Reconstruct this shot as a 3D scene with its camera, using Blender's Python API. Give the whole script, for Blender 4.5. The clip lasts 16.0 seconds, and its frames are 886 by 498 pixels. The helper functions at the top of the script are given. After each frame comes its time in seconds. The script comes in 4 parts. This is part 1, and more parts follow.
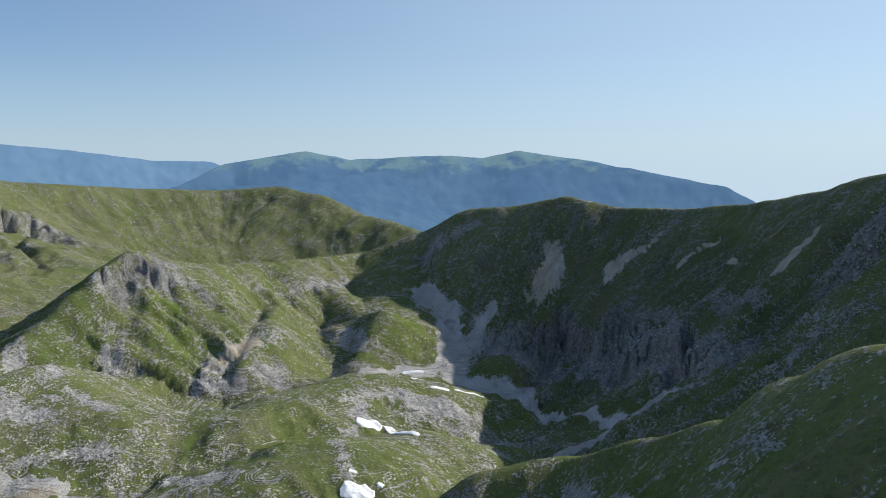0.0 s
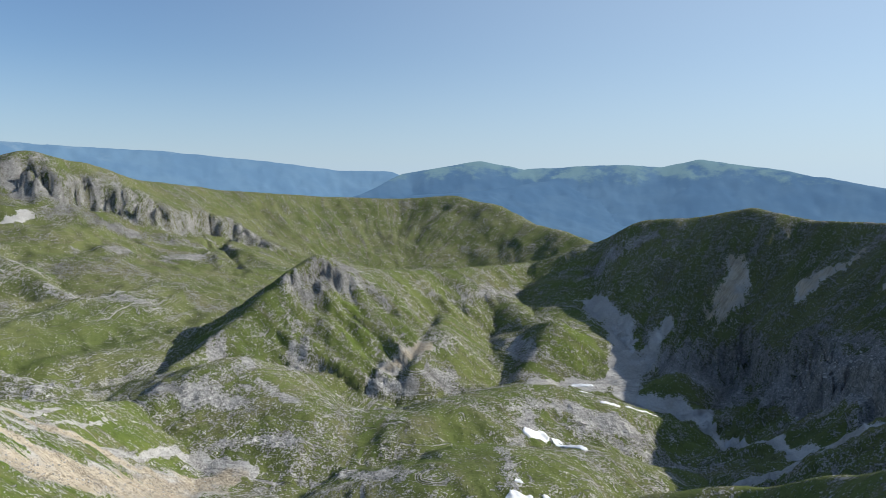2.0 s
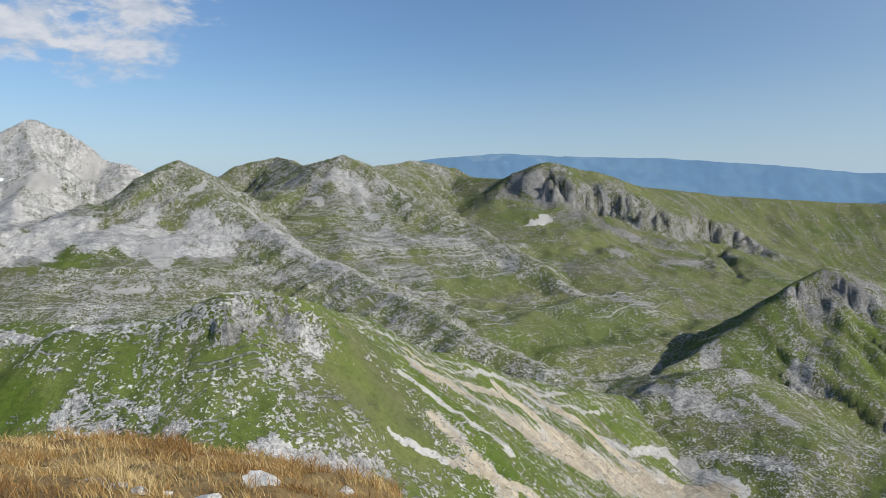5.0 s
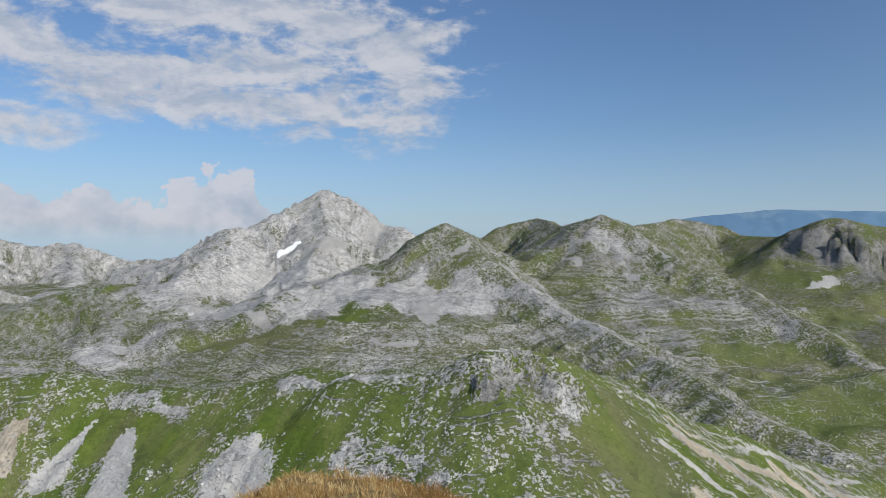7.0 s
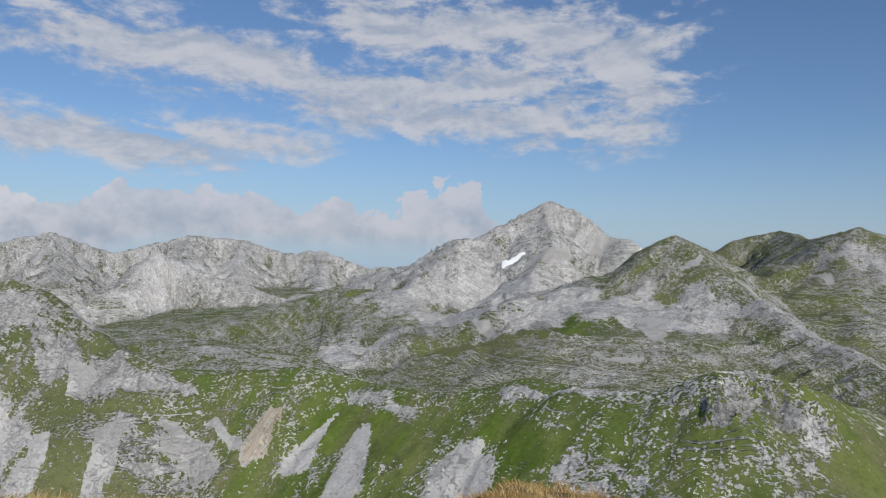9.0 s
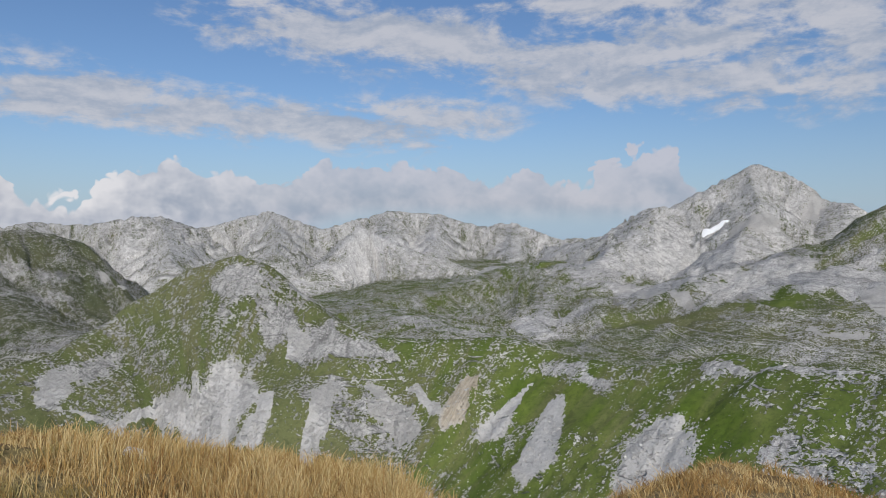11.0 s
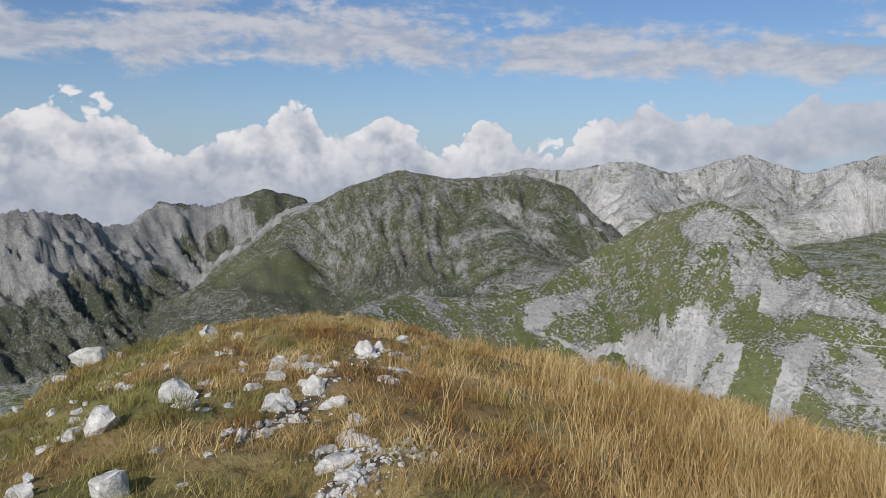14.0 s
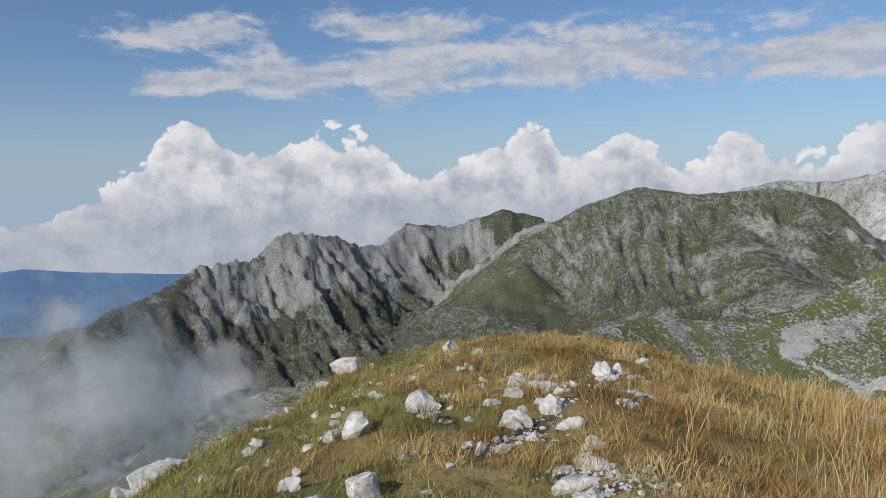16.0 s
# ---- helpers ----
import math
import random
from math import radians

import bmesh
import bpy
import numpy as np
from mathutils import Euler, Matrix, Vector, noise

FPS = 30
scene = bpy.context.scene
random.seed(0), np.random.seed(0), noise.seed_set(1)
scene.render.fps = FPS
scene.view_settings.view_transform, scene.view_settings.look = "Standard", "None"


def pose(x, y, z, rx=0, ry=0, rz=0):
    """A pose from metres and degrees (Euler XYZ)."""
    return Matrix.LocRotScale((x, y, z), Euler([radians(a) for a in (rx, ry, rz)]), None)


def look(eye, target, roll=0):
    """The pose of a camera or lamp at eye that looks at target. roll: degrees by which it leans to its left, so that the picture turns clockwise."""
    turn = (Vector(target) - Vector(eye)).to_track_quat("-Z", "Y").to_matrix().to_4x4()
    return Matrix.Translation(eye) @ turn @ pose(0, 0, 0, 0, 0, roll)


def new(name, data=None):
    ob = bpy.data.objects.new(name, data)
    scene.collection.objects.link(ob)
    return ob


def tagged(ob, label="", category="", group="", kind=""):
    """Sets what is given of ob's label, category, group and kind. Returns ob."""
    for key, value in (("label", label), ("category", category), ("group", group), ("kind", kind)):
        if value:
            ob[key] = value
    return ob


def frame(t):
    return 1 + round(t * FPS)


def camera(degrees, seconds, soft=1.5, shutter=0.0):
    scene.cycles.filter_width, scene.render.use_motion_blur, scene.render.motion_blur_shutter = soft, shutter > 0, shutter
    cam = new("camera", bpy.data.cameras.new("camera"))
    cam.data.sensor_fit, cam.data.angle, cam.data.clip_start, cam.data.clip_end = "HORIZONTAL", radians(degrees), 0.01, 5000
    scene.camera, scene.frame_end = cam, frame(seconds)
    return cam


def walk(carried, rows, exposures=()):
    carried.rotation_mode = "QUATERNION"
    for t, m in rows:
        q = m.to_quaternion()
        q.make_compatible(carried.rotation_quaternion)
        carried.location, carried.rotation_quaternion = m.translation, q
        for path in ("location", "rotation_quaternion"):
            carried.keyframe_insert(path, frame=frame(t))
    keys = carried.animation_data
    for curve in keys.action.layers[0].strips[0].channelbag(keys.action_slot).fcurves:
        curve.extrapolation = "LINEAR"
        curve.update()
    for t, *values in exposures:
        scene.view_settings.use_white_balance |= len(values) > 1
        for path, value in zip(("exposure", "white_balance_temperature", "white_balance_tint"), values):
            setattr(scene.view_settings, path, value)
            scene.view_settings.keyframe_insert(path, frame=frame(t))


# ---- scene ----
cam = camera(61.94, 16.0, soft=0.7)
walk(cam, [
    (0.0, pose(0, 0, 1.65, 85.00, -0.00, -0.00)),
    (0.5, pose(0, 0, 1.65, 85.22, 0.20, 3.64)),
    (1.0, pose(0, 0, 1.65, 84.78, 0.03, 6.93)),
    (1.5, pose(0, 0, 1.65, 84.86, 0.17, 10.41)),
    (2.0, pose(0, 0, 1.65, 85.70, -0.31, 13.32)),
    (2.5, pose(0, 0, 1.65, 85.79, 0.14, 19.36)),
    (3.0, pose(0, 0, 1.65, 85.69, 0.50, 23.69)),
    (3.5, pose(0, 0, 1.65, 86.37, 0.37, 27.17)),
    (4.0, pose(0, 0, 1.65, 86.56, 0.74, 32.05)),
    (4.5, pose(0, 0, 1.65, 86.35, 0.54, 41.19)),
    (5.0, pose(0, 0, 1.65, 86.05, -0.05, 50.70)),
    (5.2, pose(0, 0, 1.65, 85.19, -0.48, 54.40)),
    (7.3, pose(0, 0, 1.65, 90.97, -0.17, 72.92)),
    (7.5, pose(0, 0, 1.65, 90.73, -0.41, 74.68)),
    (8.0, pose(0, 0, 1.65, 90.86, -0.14, 77.98)),
    (8.5, pose(0, 0, 1.65, 91.20, -0.50, 82.98)),
    (8.7, pose(0, 0, 1.65, 91.35, -0.94, 85.03)),
    (10.8, pose(0, 0, 1.65, 89.47, 0.47, 100.49)),
    (11.0, pose(0, 0, 1.65, 89.04, -0.22, 102.53)),
    (11.5, pose(0, 0, 1.65, 87.78, -1.38, 112.85)),
    (12.0, pose(0, 0, 1.65, 86.82, -1.81, 120.35)),
    (12.5, pose(0, 0, 1.65, 86.48, -1.43, 124.56)),
    (13.0, pose(0, 0, 1.65, 85.81, -0.24, 130.07)),
    (13.5, pose(0, 0, 1.65, 84.86, 0.59, 134.33)),
    (14.0, pose(0, 0, 1.65, 84.59, -0.34, 137.96)),
    (14.5, pose(0, 0, 1.65, 84.52, 0.53, 144.43)),
    (15.0, pose(0, 0, 1.65, 84.67, 1.15, 150.71)),
    (15.5, pose(0, 0, 1.65, 84.67, 1.51, 154.33)),
    (16.0, pose(0, 0, 1.65, 86.21, 1.19, 156.13)),
], exposures=[(0.0, 0.2, 6500, 10), (3.5, 0.16, 6500, 10), (8.0, -0.24, 6350, 12), (12.0, -0.32, 6350, 13), (16.0, -0.24, 6400, 13)])

# ---- light ----
SUN_AZ, SUN_EL = -68.0, 30.0     # degrees, from the first view's heading to its left; above the horizon


def heading(az, el=0.0):
    a, e = radians(az), radians(el)
    return Vector((-math.sin(a) * math.cos(e), math.cos(a) * math.cos(e), math.sin(e)))


sun = new("sun", bpy.data.lights.new("sun", "SUN"))
sun.data.energy, sun.data.angle, sun.data.color = 4.6, radians(0.6), (1.0, 0.94, 0.85)
sun.matrix_world = look(heading(SUN_AZ, SUN_EL) * 100, (0, 0, 0))


class Nodes:
    """Short hand for node trees: n('ShaderNodeX', input=value or socket, ...)."""

    def __init__(self, tree):
        self.tree = tree
        tree.nodes.clear()

    def __call__(self, kind, out=0, **inputs):
        node = self.tree.nodes.new(kind)
        for key, value in inputs.items():
            key = key.replace("_", " ")
            if key.isdigit():
                key = int(key)
            if key in ("operation", "data type", "noise dimensions", "feature", "attribute name", "sky type", "sun disc", "sun elevation",
                       "sun rotation", "altitude", "air density", "dust density", "ozone density", "clamp", "distance"):
                if key == "operation":
                    node.operation = value
                elif key == "data type":
                    node.data_type = value
                elif key == "noise dimensions":
                    node.noise_dimensions = value
                elif key == "feature":
                    node.feature = value
                elif key == "attribute name":
                    node.attribute_name = value
                elif key == "sky type":
                    node.sky_type = value
                elif key == "sun disc":
                    node.sun_disc = value
                elif key == "sun elevation":
                    node.sun_elevation = value
                elif key == "sun rotation":
                    node.sun_rotation = value
                elif key == "altitude":
                    node.altitude = value
                elif key == "air density":
                    node.air_density = value
                elif key == "dust density":
                    node.dust_density = value
                elif key == "ozone density":
                    node.ozone_density = value
                elif key == "clamp":
                    node.use_clamp = value
                continue
            socket = node.inputs[key]
            if isinstance(value, bpy.types.NodeSocket):
                self.tree.links.new(value, socket)
            else:
                socket.default_value = value
        return node.outputs[out]

    def math(self, op, a, b=0.0, c=0.0, clamp=False):
        node = self.tree.nodes.new("ShaderNodeMath")
        node.operation, node.use_clamp = op, clamp
        for socket, value in zip(node.inputs, (a, b, c)):
            if isinstance(value, bpy.types.NodeSocket):
                self.tree.links.new(value, socket)
            else:
                socket.default_value = value
        return node.outputs[0]

    def step(self, value, low, high, to_low=0.0, to_high=1.0):
        node = self.tree.nodes.new("ShaderNodeMapRange")
        node.interpolation_type = "SMOOTHSTEP"
        for socket, v in zip(node.inputs, (value, low, high, to_low, to_high)):
            if isinstance(v, bpy.types.NodeSocket):
                self.tree.links.new(v, socket)
            else:
                socket.default_value = v
        return node.outputs[0]

    def mix(self, factor, a, b):
        node = self.tree.nodes.new("ShaderNodeMix")
        node.data_type = "RGBA"
        for socket, v in zip((node.inputs[0], node.inputs[6], node.inputs[7]), (factor, a, b)):
            if isinstance(v, bpy.types.NodeSocket):
                self.tree.links.new(v, socket)
            else:
                socket.default_value = (*v, 1.0) if isinstance(v, tuple) else v
        return node.outputs[2]

    def noise(self, vector, scale, detail=4.0, rough=0.55, warp=0.0, out=0):
        node = self.tree.nodes.new("ShaderNodeTexNoise")
        self.tree.links.new(vector, node.inputs["Vector"])
        node.inputs["Scale"].default_value, node.inputs["Detail"].default_value = scale, detail
        node.inputs["Roughness"].default_value, node.inputs["Distortion"].default_value = rough, warp
        return node.outputs[out]

    def scaled(self, vector, scale, shift=(0, 0, 0)):
        node = self.tree.nodes.new("ShaderNodeMapping")
        self.tree.links.new(vector, node.inputs[0])
        node.inputs["Scale"].default_value, node.inputs["Location"].default_value = scale, shift
        return node.outputs[0]

    def attribute(self, name):
        node = self.tree.nodes.new("ShaderNodeAttribute")
        node.attribute_name = name
        return node.outputs["Fac"]


def sky_world():
    """Clear sky, bands of high cloud and a bank of cumulus, all by direction."""
    world = bpy.data.worlds.new("world")
    scene.world = world
    world.use_nodes = True
    n = Nodes(world.node_tree)
    way = n("ShaderNodeTexCoord")
    split = n.tree.nodes.new("ShaderNodeSeparateXYZ")
    n.tree.links.new(way, split.inputs[0])
    x, y, z = split.outputs
    above = n("ShaderNodeCombineXYZ", X=x, Y=y, Z=n.math("MAXIMUM", z, 0.045))
    sky = n("ShaderNodeTexSky", sky_type="NISHITA", sun_disc=False, sun_elevation=radians(SUN_EL), sun_rotation=radians(-SUN_AZ),
            altitude=1500.0, air_density=1.25, dust_density=0.7, ozone_density=2.5, Vector=above)
    sky = n("ShaderNodeVectorMath", operation="MULTIPLY", **{"0": sky, "1": (0.077, 0.089, 0.104)})
    # bearing (degrees, to the left) and elevation
    ahead, side = heading(120), heading(210)
    f = n.math("ADD", n.math("MULTIPLY", x, ahead.x), n.math("MULTIPLY", y, ahead.y))
    s = n.math("ADD", n.math("MULTIPLY", x, side.x), n.math("MULTIPLY", y, side.y))
    az = n.math("ADD", n.math("MULTIPLY", n.math("ARCTAN2", s, f), 57.2958), 120.0)
    el = n.math("MULTIPLY", n.math("ARCSINE", z), 57.2958)
    spot = n("ShaderNodeCombineXYZ", X=az, Y=el, Z=0.0)
    # pale haze towards the horizon
    haze = n.step(el, 11.0, -3.0)
    sky = n.mix(n.math("MULTIPLY", haze, 0.8), sky, (0.39, 0.50, 0.66))
    # paler towards the sun
    toward = heading(SUN_AZ)
    glare = n.step(n.math("ADD", n.math("MULTIPLY", x, toward.x), n.math("MULTIPLY", y, toward.y)), -0.5, 0.9, 0.0, 0.55)
    sky = n.mix(glare, sky, (0.52, 0.64, 0.74))
    # thin high bands
    def band(ax, ay, bx, by, half):
        dx, dy = bx - ax, by - ay
        size = dx * dx + dy * dy
        t = n.math("ADD", n.math("MULTIPLY", n.math("SUBTRACT", az, ax), dx / size), n.math("MULTIPLY", n.math("SUBTRACT", el, ay), dy / size), clamp=True)
        ox = n.math("MULTIPLY", n.math("SUBTRACT", az, n.math("MULTIPLY_ADD", t, dx, ax)), 0.35)
        oy = n.math("SUBTRACT", el, n.math("MULTIPLY_ADD", t, dy, ay))
        d = n.math("SQRT", n.math("ADD", n.math("MULTIPLY", ox, ox), n.math("MULTIPLY", oy, oy)))
        return n.math("SUBTRACT", 1.0, n.math("DIVIDE", d, half))
    bands = None
    shapes = [(108, 15.4, 96.9, 13.9, 2.6), (96.9, 13.9, 86.1, 12.0, 2.9), (86.1, 12.2, 77.5, 10.6, 2.3), (92.5, 18.0, 81.7, 18.0, 3.0), (81.7, 18.0, 75.6, 17.0, 2.8), (86.5, 15.2, 78.5, 13.6, 2.2),
              (77.3, 16.8, 72.9, 13.2, 1.9), (111, 8.7, 102.1, 8.8, 1.8), (81.2, 11.3, 76.6, 10.0, 1.3), (74.7, 13.2, 71.0, 13.1, 0.9)]
    shapes += [(153.1, 10.7, 139.6, 10.5, 2.4), (139.6, 10.5, 127.7, 9.6, 2.2), (126, 9.0, 104.7, 8.4, 1.9), (115.0, 15.6, 101.4, 13.9, 2.4), (101.4, 13.9, 94.0, 12.2, 2.0),
               (175.6, 8.8, 168.5, 9.8, 1.1), (168.5, 9.9, 158.6, 9.6, 1.9), (158.6, 9.6, 149.1, 10.6, 2.1), (162.0, 13.2, 155, 12.6, 1.4), (177.5, 11.6, 172.0, 12.8, 1.3)]
    for shape in shapes:
        one = band(*shape)
        bands = one if bands is None else n.math("MAXIMUM", bands, one)
    def veil(shift):
        p = n.scaled(spot, (1, 1, 1), shift)
        a = n.noise(n.scaled(p, (0.16, 0.42, 1)), 1.0, 5, 0.58, 0.4)
        b = n.noise(n.scaled(p, (0.9, 1.6, 1)), 1.0, 3, 0.6)
        return n.math("ADD", n.math("MULTIPLY", n.math("SUBTRACT", a, 0.5), 4.2), n.math("MULTIPLY", n.math("SUBTRACT", b, 0.5), 1.3))
    thin = n.math("ADD", n.math("MULTIPLY_ADD", bands, 1.15, 0.12), veil((0, 0, 0)))
    thin_alpha = n.math("MULTIPLY", n.step(thin, -0.05, 1.0), n.step(bands, -0.9, 0.4, 0.0, 0.90))
    thin_light = n.step(n.math("SUBTRACT", veil((0, 0, 0)), veil((0.5, -0.7, 0))), -0.9, 0.9)
    thin_color = n.mix(thin_light, (0.44, 0.50, 0.59), (0.68, 0.69, 0.72))
    color = n.mix(thin_alpha, sky, thin_color)
    # cumulus bank
    curve = n.tree.nodes.new("ShaderNodeFloatCurve")
    n.tree.links.new(n.math("DIVIDE", n.math("SUBTRACT", az, 70.0), 120.0, clamp=True), curve.inputs["Value"])
    line = curve.mapping.curves[0]
    line.points[0].location, line.points[1].location = (0.0, 0.0), (1.0, 0.05)
    tops = [(78, 1.0), (82.1, 3.6), (84.3, 4.7), (86.9, 5.9), (89.4, 5.4), (92.3, 5.3), (96.4, 5.6), (100.9, 4.8), (105, 5.4), (110.8, 6.2), (115.4, 4.8), (121.8, 6.6), (124.2, 4.6), (127.6, 3.6), (131.8, 2.8)]
    tops += [(134.8, 4.3), (137.5, 2.2), (141.5, 5.1), (145.6, 3.4), (147.4, 5.2), (149.3, 7.6), (151.4, 6.3), (153.5, 5.6), (156.1, 4.3), (159.2, 3.2), (161.2, 5.6), (167.5, 5.6), (170.5, 4.0), (174.2, 5.4), (178.2, 3.2), (182.5, 1.9), (188, 0.2)]
    for bearing, top in tops:
        line.points.new((bearing - 70) / 120, top / 10)
    curve.mapping.update()
    top = n.math("MULTIPLY", curve.outputs[0], 10.0)
    def heap(shift):
        p = n.scaled(spot, (1, 1, 1), shift)
        warp = n.noise(p, 0.5, 1, 0.5, out=1)
        p2 = n("ShaderNodeVectorMath", operation="ADD", **{"0": p, "1": n("ShaderNodeVectorMath", operation="SCALE", **{"0": warp, "Scale": 1.6})})
        total = None
        for scale, amount in ((0.13, 1.1), (0.34, 0.75), (0.85, 0.40), (2.0, 0.22)):
            v = n.tree.nodes.new("ShaderNodeTexVoronoi")
            v.feature = "SMOOTH_F1"
            n.tree.links.new(p2, v.inputs["Vector"])
            v.inputs["Scale"].default_value, v.inputs["Smoothness"].default_value = scale, 0.25
            puff = n.math("MULTIPLY", n.math("SUBTRACT", 0.45, v.outputs["Distance"]), amount)
            total = puff if total is None else n.math("ADD", total, puff)
        return total
    mound = heap((0, 0, 0))
    body = n.math("ADD", n.math("DIVIDE", n.math("SUBTRACT", top, el), 1.7), n.math("MULTIPLY", mound, 1.7))
    alpha = n.step(body, 0.0, 0.22)
    # the bank dissolves in haze below, on its thin side
    alpha = n.math("MULTIPLY", alpha, n.step(n.math("SUBTRACT", el, n.step(az, 108, 130, 1.2, -8.0)), -0.6, 1.6))
    alpha = n.math("MULTIPLY", alpha, n.step(az, 76, 84))
    alpha = n.math("MULTIPLY", alpha, n.step(az, 108, 134, 0.78, 0.97))
    alpha = n.math("MULTIPLY", alpha, n.step(az, 215, 190))
    edge = n.step(body, 1.5, 0.15)
    side = n.step(n.math("SUBTRACT", mound, heap((0.8, -1.0, 0))), -0.5, 0.4)
    soft = n.noise(n.scaled(spot, (0.35, 0.55, 1)), 1.0, 3, 0.55)
    lit = n.math("ADD", n.math("MULTIPLY", side, 0.60), n.math("MULTIPLY", n.step(soft, 0.40, 0.62), 0.26))
    lit = n.math("ADD", lit, n.math("MULTIPLY", edge, 0.36), clamp=True)
    lit = n.math("MULTIPLY", lit, n.step(el, -2.5, 2.5, 0.35, 1.0))
    bright = n.mix(n.step(az, 108, 132), (0.70, 0.68, 0.72), (0.95, 0.94, 0.93))
    cloud = n.mix(lit, (0.41, 0.46, 0.55), bright)
    color = n.mix(alpha, color, cloud)
    out = n.tree.nodes.new("ShaderNodeOutputWorld")
    n.tree.links.new(n("ShaderNodeBackground", Color=color, Strength=1.0), out.inputs[0])


sky_world()


# ---- materials ----
def material(name):
    mat = bpy.data.materials.new(name)
    mat.use_nodes = True
    return mat, Nodes(mat.node_tree)


def finish(mat, n, color, rough=0.9, bump=None, strength=0.5, distance=0.1, specular=0.2, emission=None, glow=0.0):
    shader = n.tree.nodes.new("ShaderNodeBsdfPrincipled")
    end = n.tree.nodes.new("ShaderNodeOutputMaterial")
    n.tree.links.new(shader.outputs[0], end.inputs[0])
    shader.inputs["Roughness"].default_value = rough
    shader.inputs["Specular IOR Level"].default_value = specular
    if isinstance(color, bpy.types.NodeSocket):
        n.tree.links.new(color, shader.inputs["Base Color"])
    else:
        shader.inputs["Base Color"].default_value = (*color, 1)
    if emission is not None:
        n.tree.links.new(emission, shader.inputs["Emission Color"])
        shader.inputs["Emission Strength"].default_value = glow
    if bump is not None:
        node = n.tree.nodes.new("ShaderNodeBump")
        node.inputs["Strength"].default_value, node.inputs["Distance"].default_value = strength, distance
        n.tree.links.new(bump, node.inputs["Height"])
        n.tree.links.new(node.outputs[0], shader.inputs["Normal"])
    return mat


def terrain_material():
    """Alpine turf, broken limestone and scree, laid out by the terrain's own fields."""
    mat, n = material("alpine_terrain")
    place = n("ShaderNodeNewGeometry")
    flow = n("ShaderNodeUVMap")                      # metres along the crest, metres down from it
    streaks = n.noise(n.scaled(flow, (0.05, 0.008, 1)), 1.0, 3, 0.62)
    streaks_fine = n.noise(n.scaled(flow, (0.34, 0.05, 1)), 1.0, 3, 0.75)
    blocks = n.noise(place, 0.035, 4, 0.65)
    fine = n.noise(place, 0.30, 4, 0.80)
    broad = n.noise(place, 0.007, 2, 0.55)
    rock, scree, white, lush, pink, dull = [n.attribute(k) for k in ("rock", "scree", "white", "lush", "pink", "dull")]
    def about(value, amount):
        return n.math("MULTIPLY", n.math("SUBTRACT", value, 0.5), amount)
    grit, lumps = n.noise(place, 0.5, 2, 0.65), n.noise(place, 0.12, 3, 0.65)
    ragged = n.math("ADD", n.math("ADD", about(fine, 1.8), about(streaks_fine, 1.2)), n.math("ADD", about(blocks, 0.7), about(streaks, 0.8)))
    ragged = n.math("ADD", ragged, n.math("ADD", about(grit, 2.2), about(lumps, 1.5)))
    bare = n.step(n.math("ADD", rock, ragged), -0.02, 0.07)
    # thin outcrops along the beds, at two sizes
    beds = n.noise(n.scaled(flow, (0.022, 0.11, 1)), 1.0, 4, 0.72)
    beds_fine = n.noise(n.scaled(flow, (0.10, 0.34, 1)), 1.0, 3, 0.74)
    shy = n.math("MULTIPLY", rock, 0.26)
    outcrop = n.math("MAXIMUM", n.step(n.math("ADD", beds, shy), 0.555, 0.60), n.step(n.math("ADD", beds_fine, shy), 0.575, 0.62))
    bare = n.math("MAXIMUM", bare, n.math("MULTIPLY", outcrop, n.step(rock, -0.5, -0.2)))
    grass = n.mix(n.step(broad, 0.35, 0.65), (0.108, 0.128, 0.050), (0.160, 0.168, 0.078))
    green = n.mix(n.step(blocks, 0.35, 0.65), (0.086, 0.138, 0.018), (0.140, 0.184, 0.036))
    grass = n.mix(lush, grass, green)
    # cloud shade painted in as a darker turf colour, weighted by dull
    shaded_turf = n.mix(n.step(broad, 0.35, 0.65), (0.062, 0.070, 0.048), (0.085, 0.086, 0.062))
    grass = n.mix(dull, grass, shaded_turf)
    grass = n.mix(n.math("MULTIPLY", n.step(streaks, 0.42, 0.72, 0.0, 0.6), n.math("SUBTRACT", 1.0, dull)), grass, (0.20, 0.18, 0.105))
    grass = n.mix(n.step(fine, 0.30, 0.55, 0.8, 0.0), grass, n.mix(0.6, grass, (0.035, 0.05, 0.02)))
    grass = n.mix(n.step(n.noise(place, 0.075, 2, 0.7), 0.60, 0.68, 0.0, 0.45), grass, (0.05, 0.062, 0.028))
    grey = n.mix(n.step(fine, 0.30, 0.68), (0.20, 0.198, 0.19), (0.46, 0.455, 0.435))
    pale = n.mix(n.step(fine, 0.28, 0.62), (0.52, 0.515, 0.50), (0.86, 0.85, 0.82))
    stone = n.mix(white, grey, pale)
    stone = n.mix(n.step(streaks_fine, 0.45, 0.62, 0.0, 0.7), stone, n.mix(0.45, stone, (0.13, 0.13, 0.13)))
    # streaks, and blocks below, darken the stone in place of missing gully shading
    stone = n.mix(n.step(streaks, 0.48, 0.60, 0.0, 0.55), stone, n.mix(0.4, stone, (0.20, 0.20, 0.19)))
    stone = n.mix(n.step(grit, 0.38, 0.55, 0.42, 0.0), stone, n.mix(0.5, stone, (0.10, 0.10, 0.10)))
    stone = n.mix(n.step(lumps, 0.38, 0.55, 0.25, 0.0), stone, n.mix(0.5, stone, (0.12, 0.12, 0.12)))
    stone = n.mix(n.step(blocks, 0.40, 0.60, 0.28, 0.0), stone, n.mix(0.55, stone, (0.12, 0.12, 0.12)))
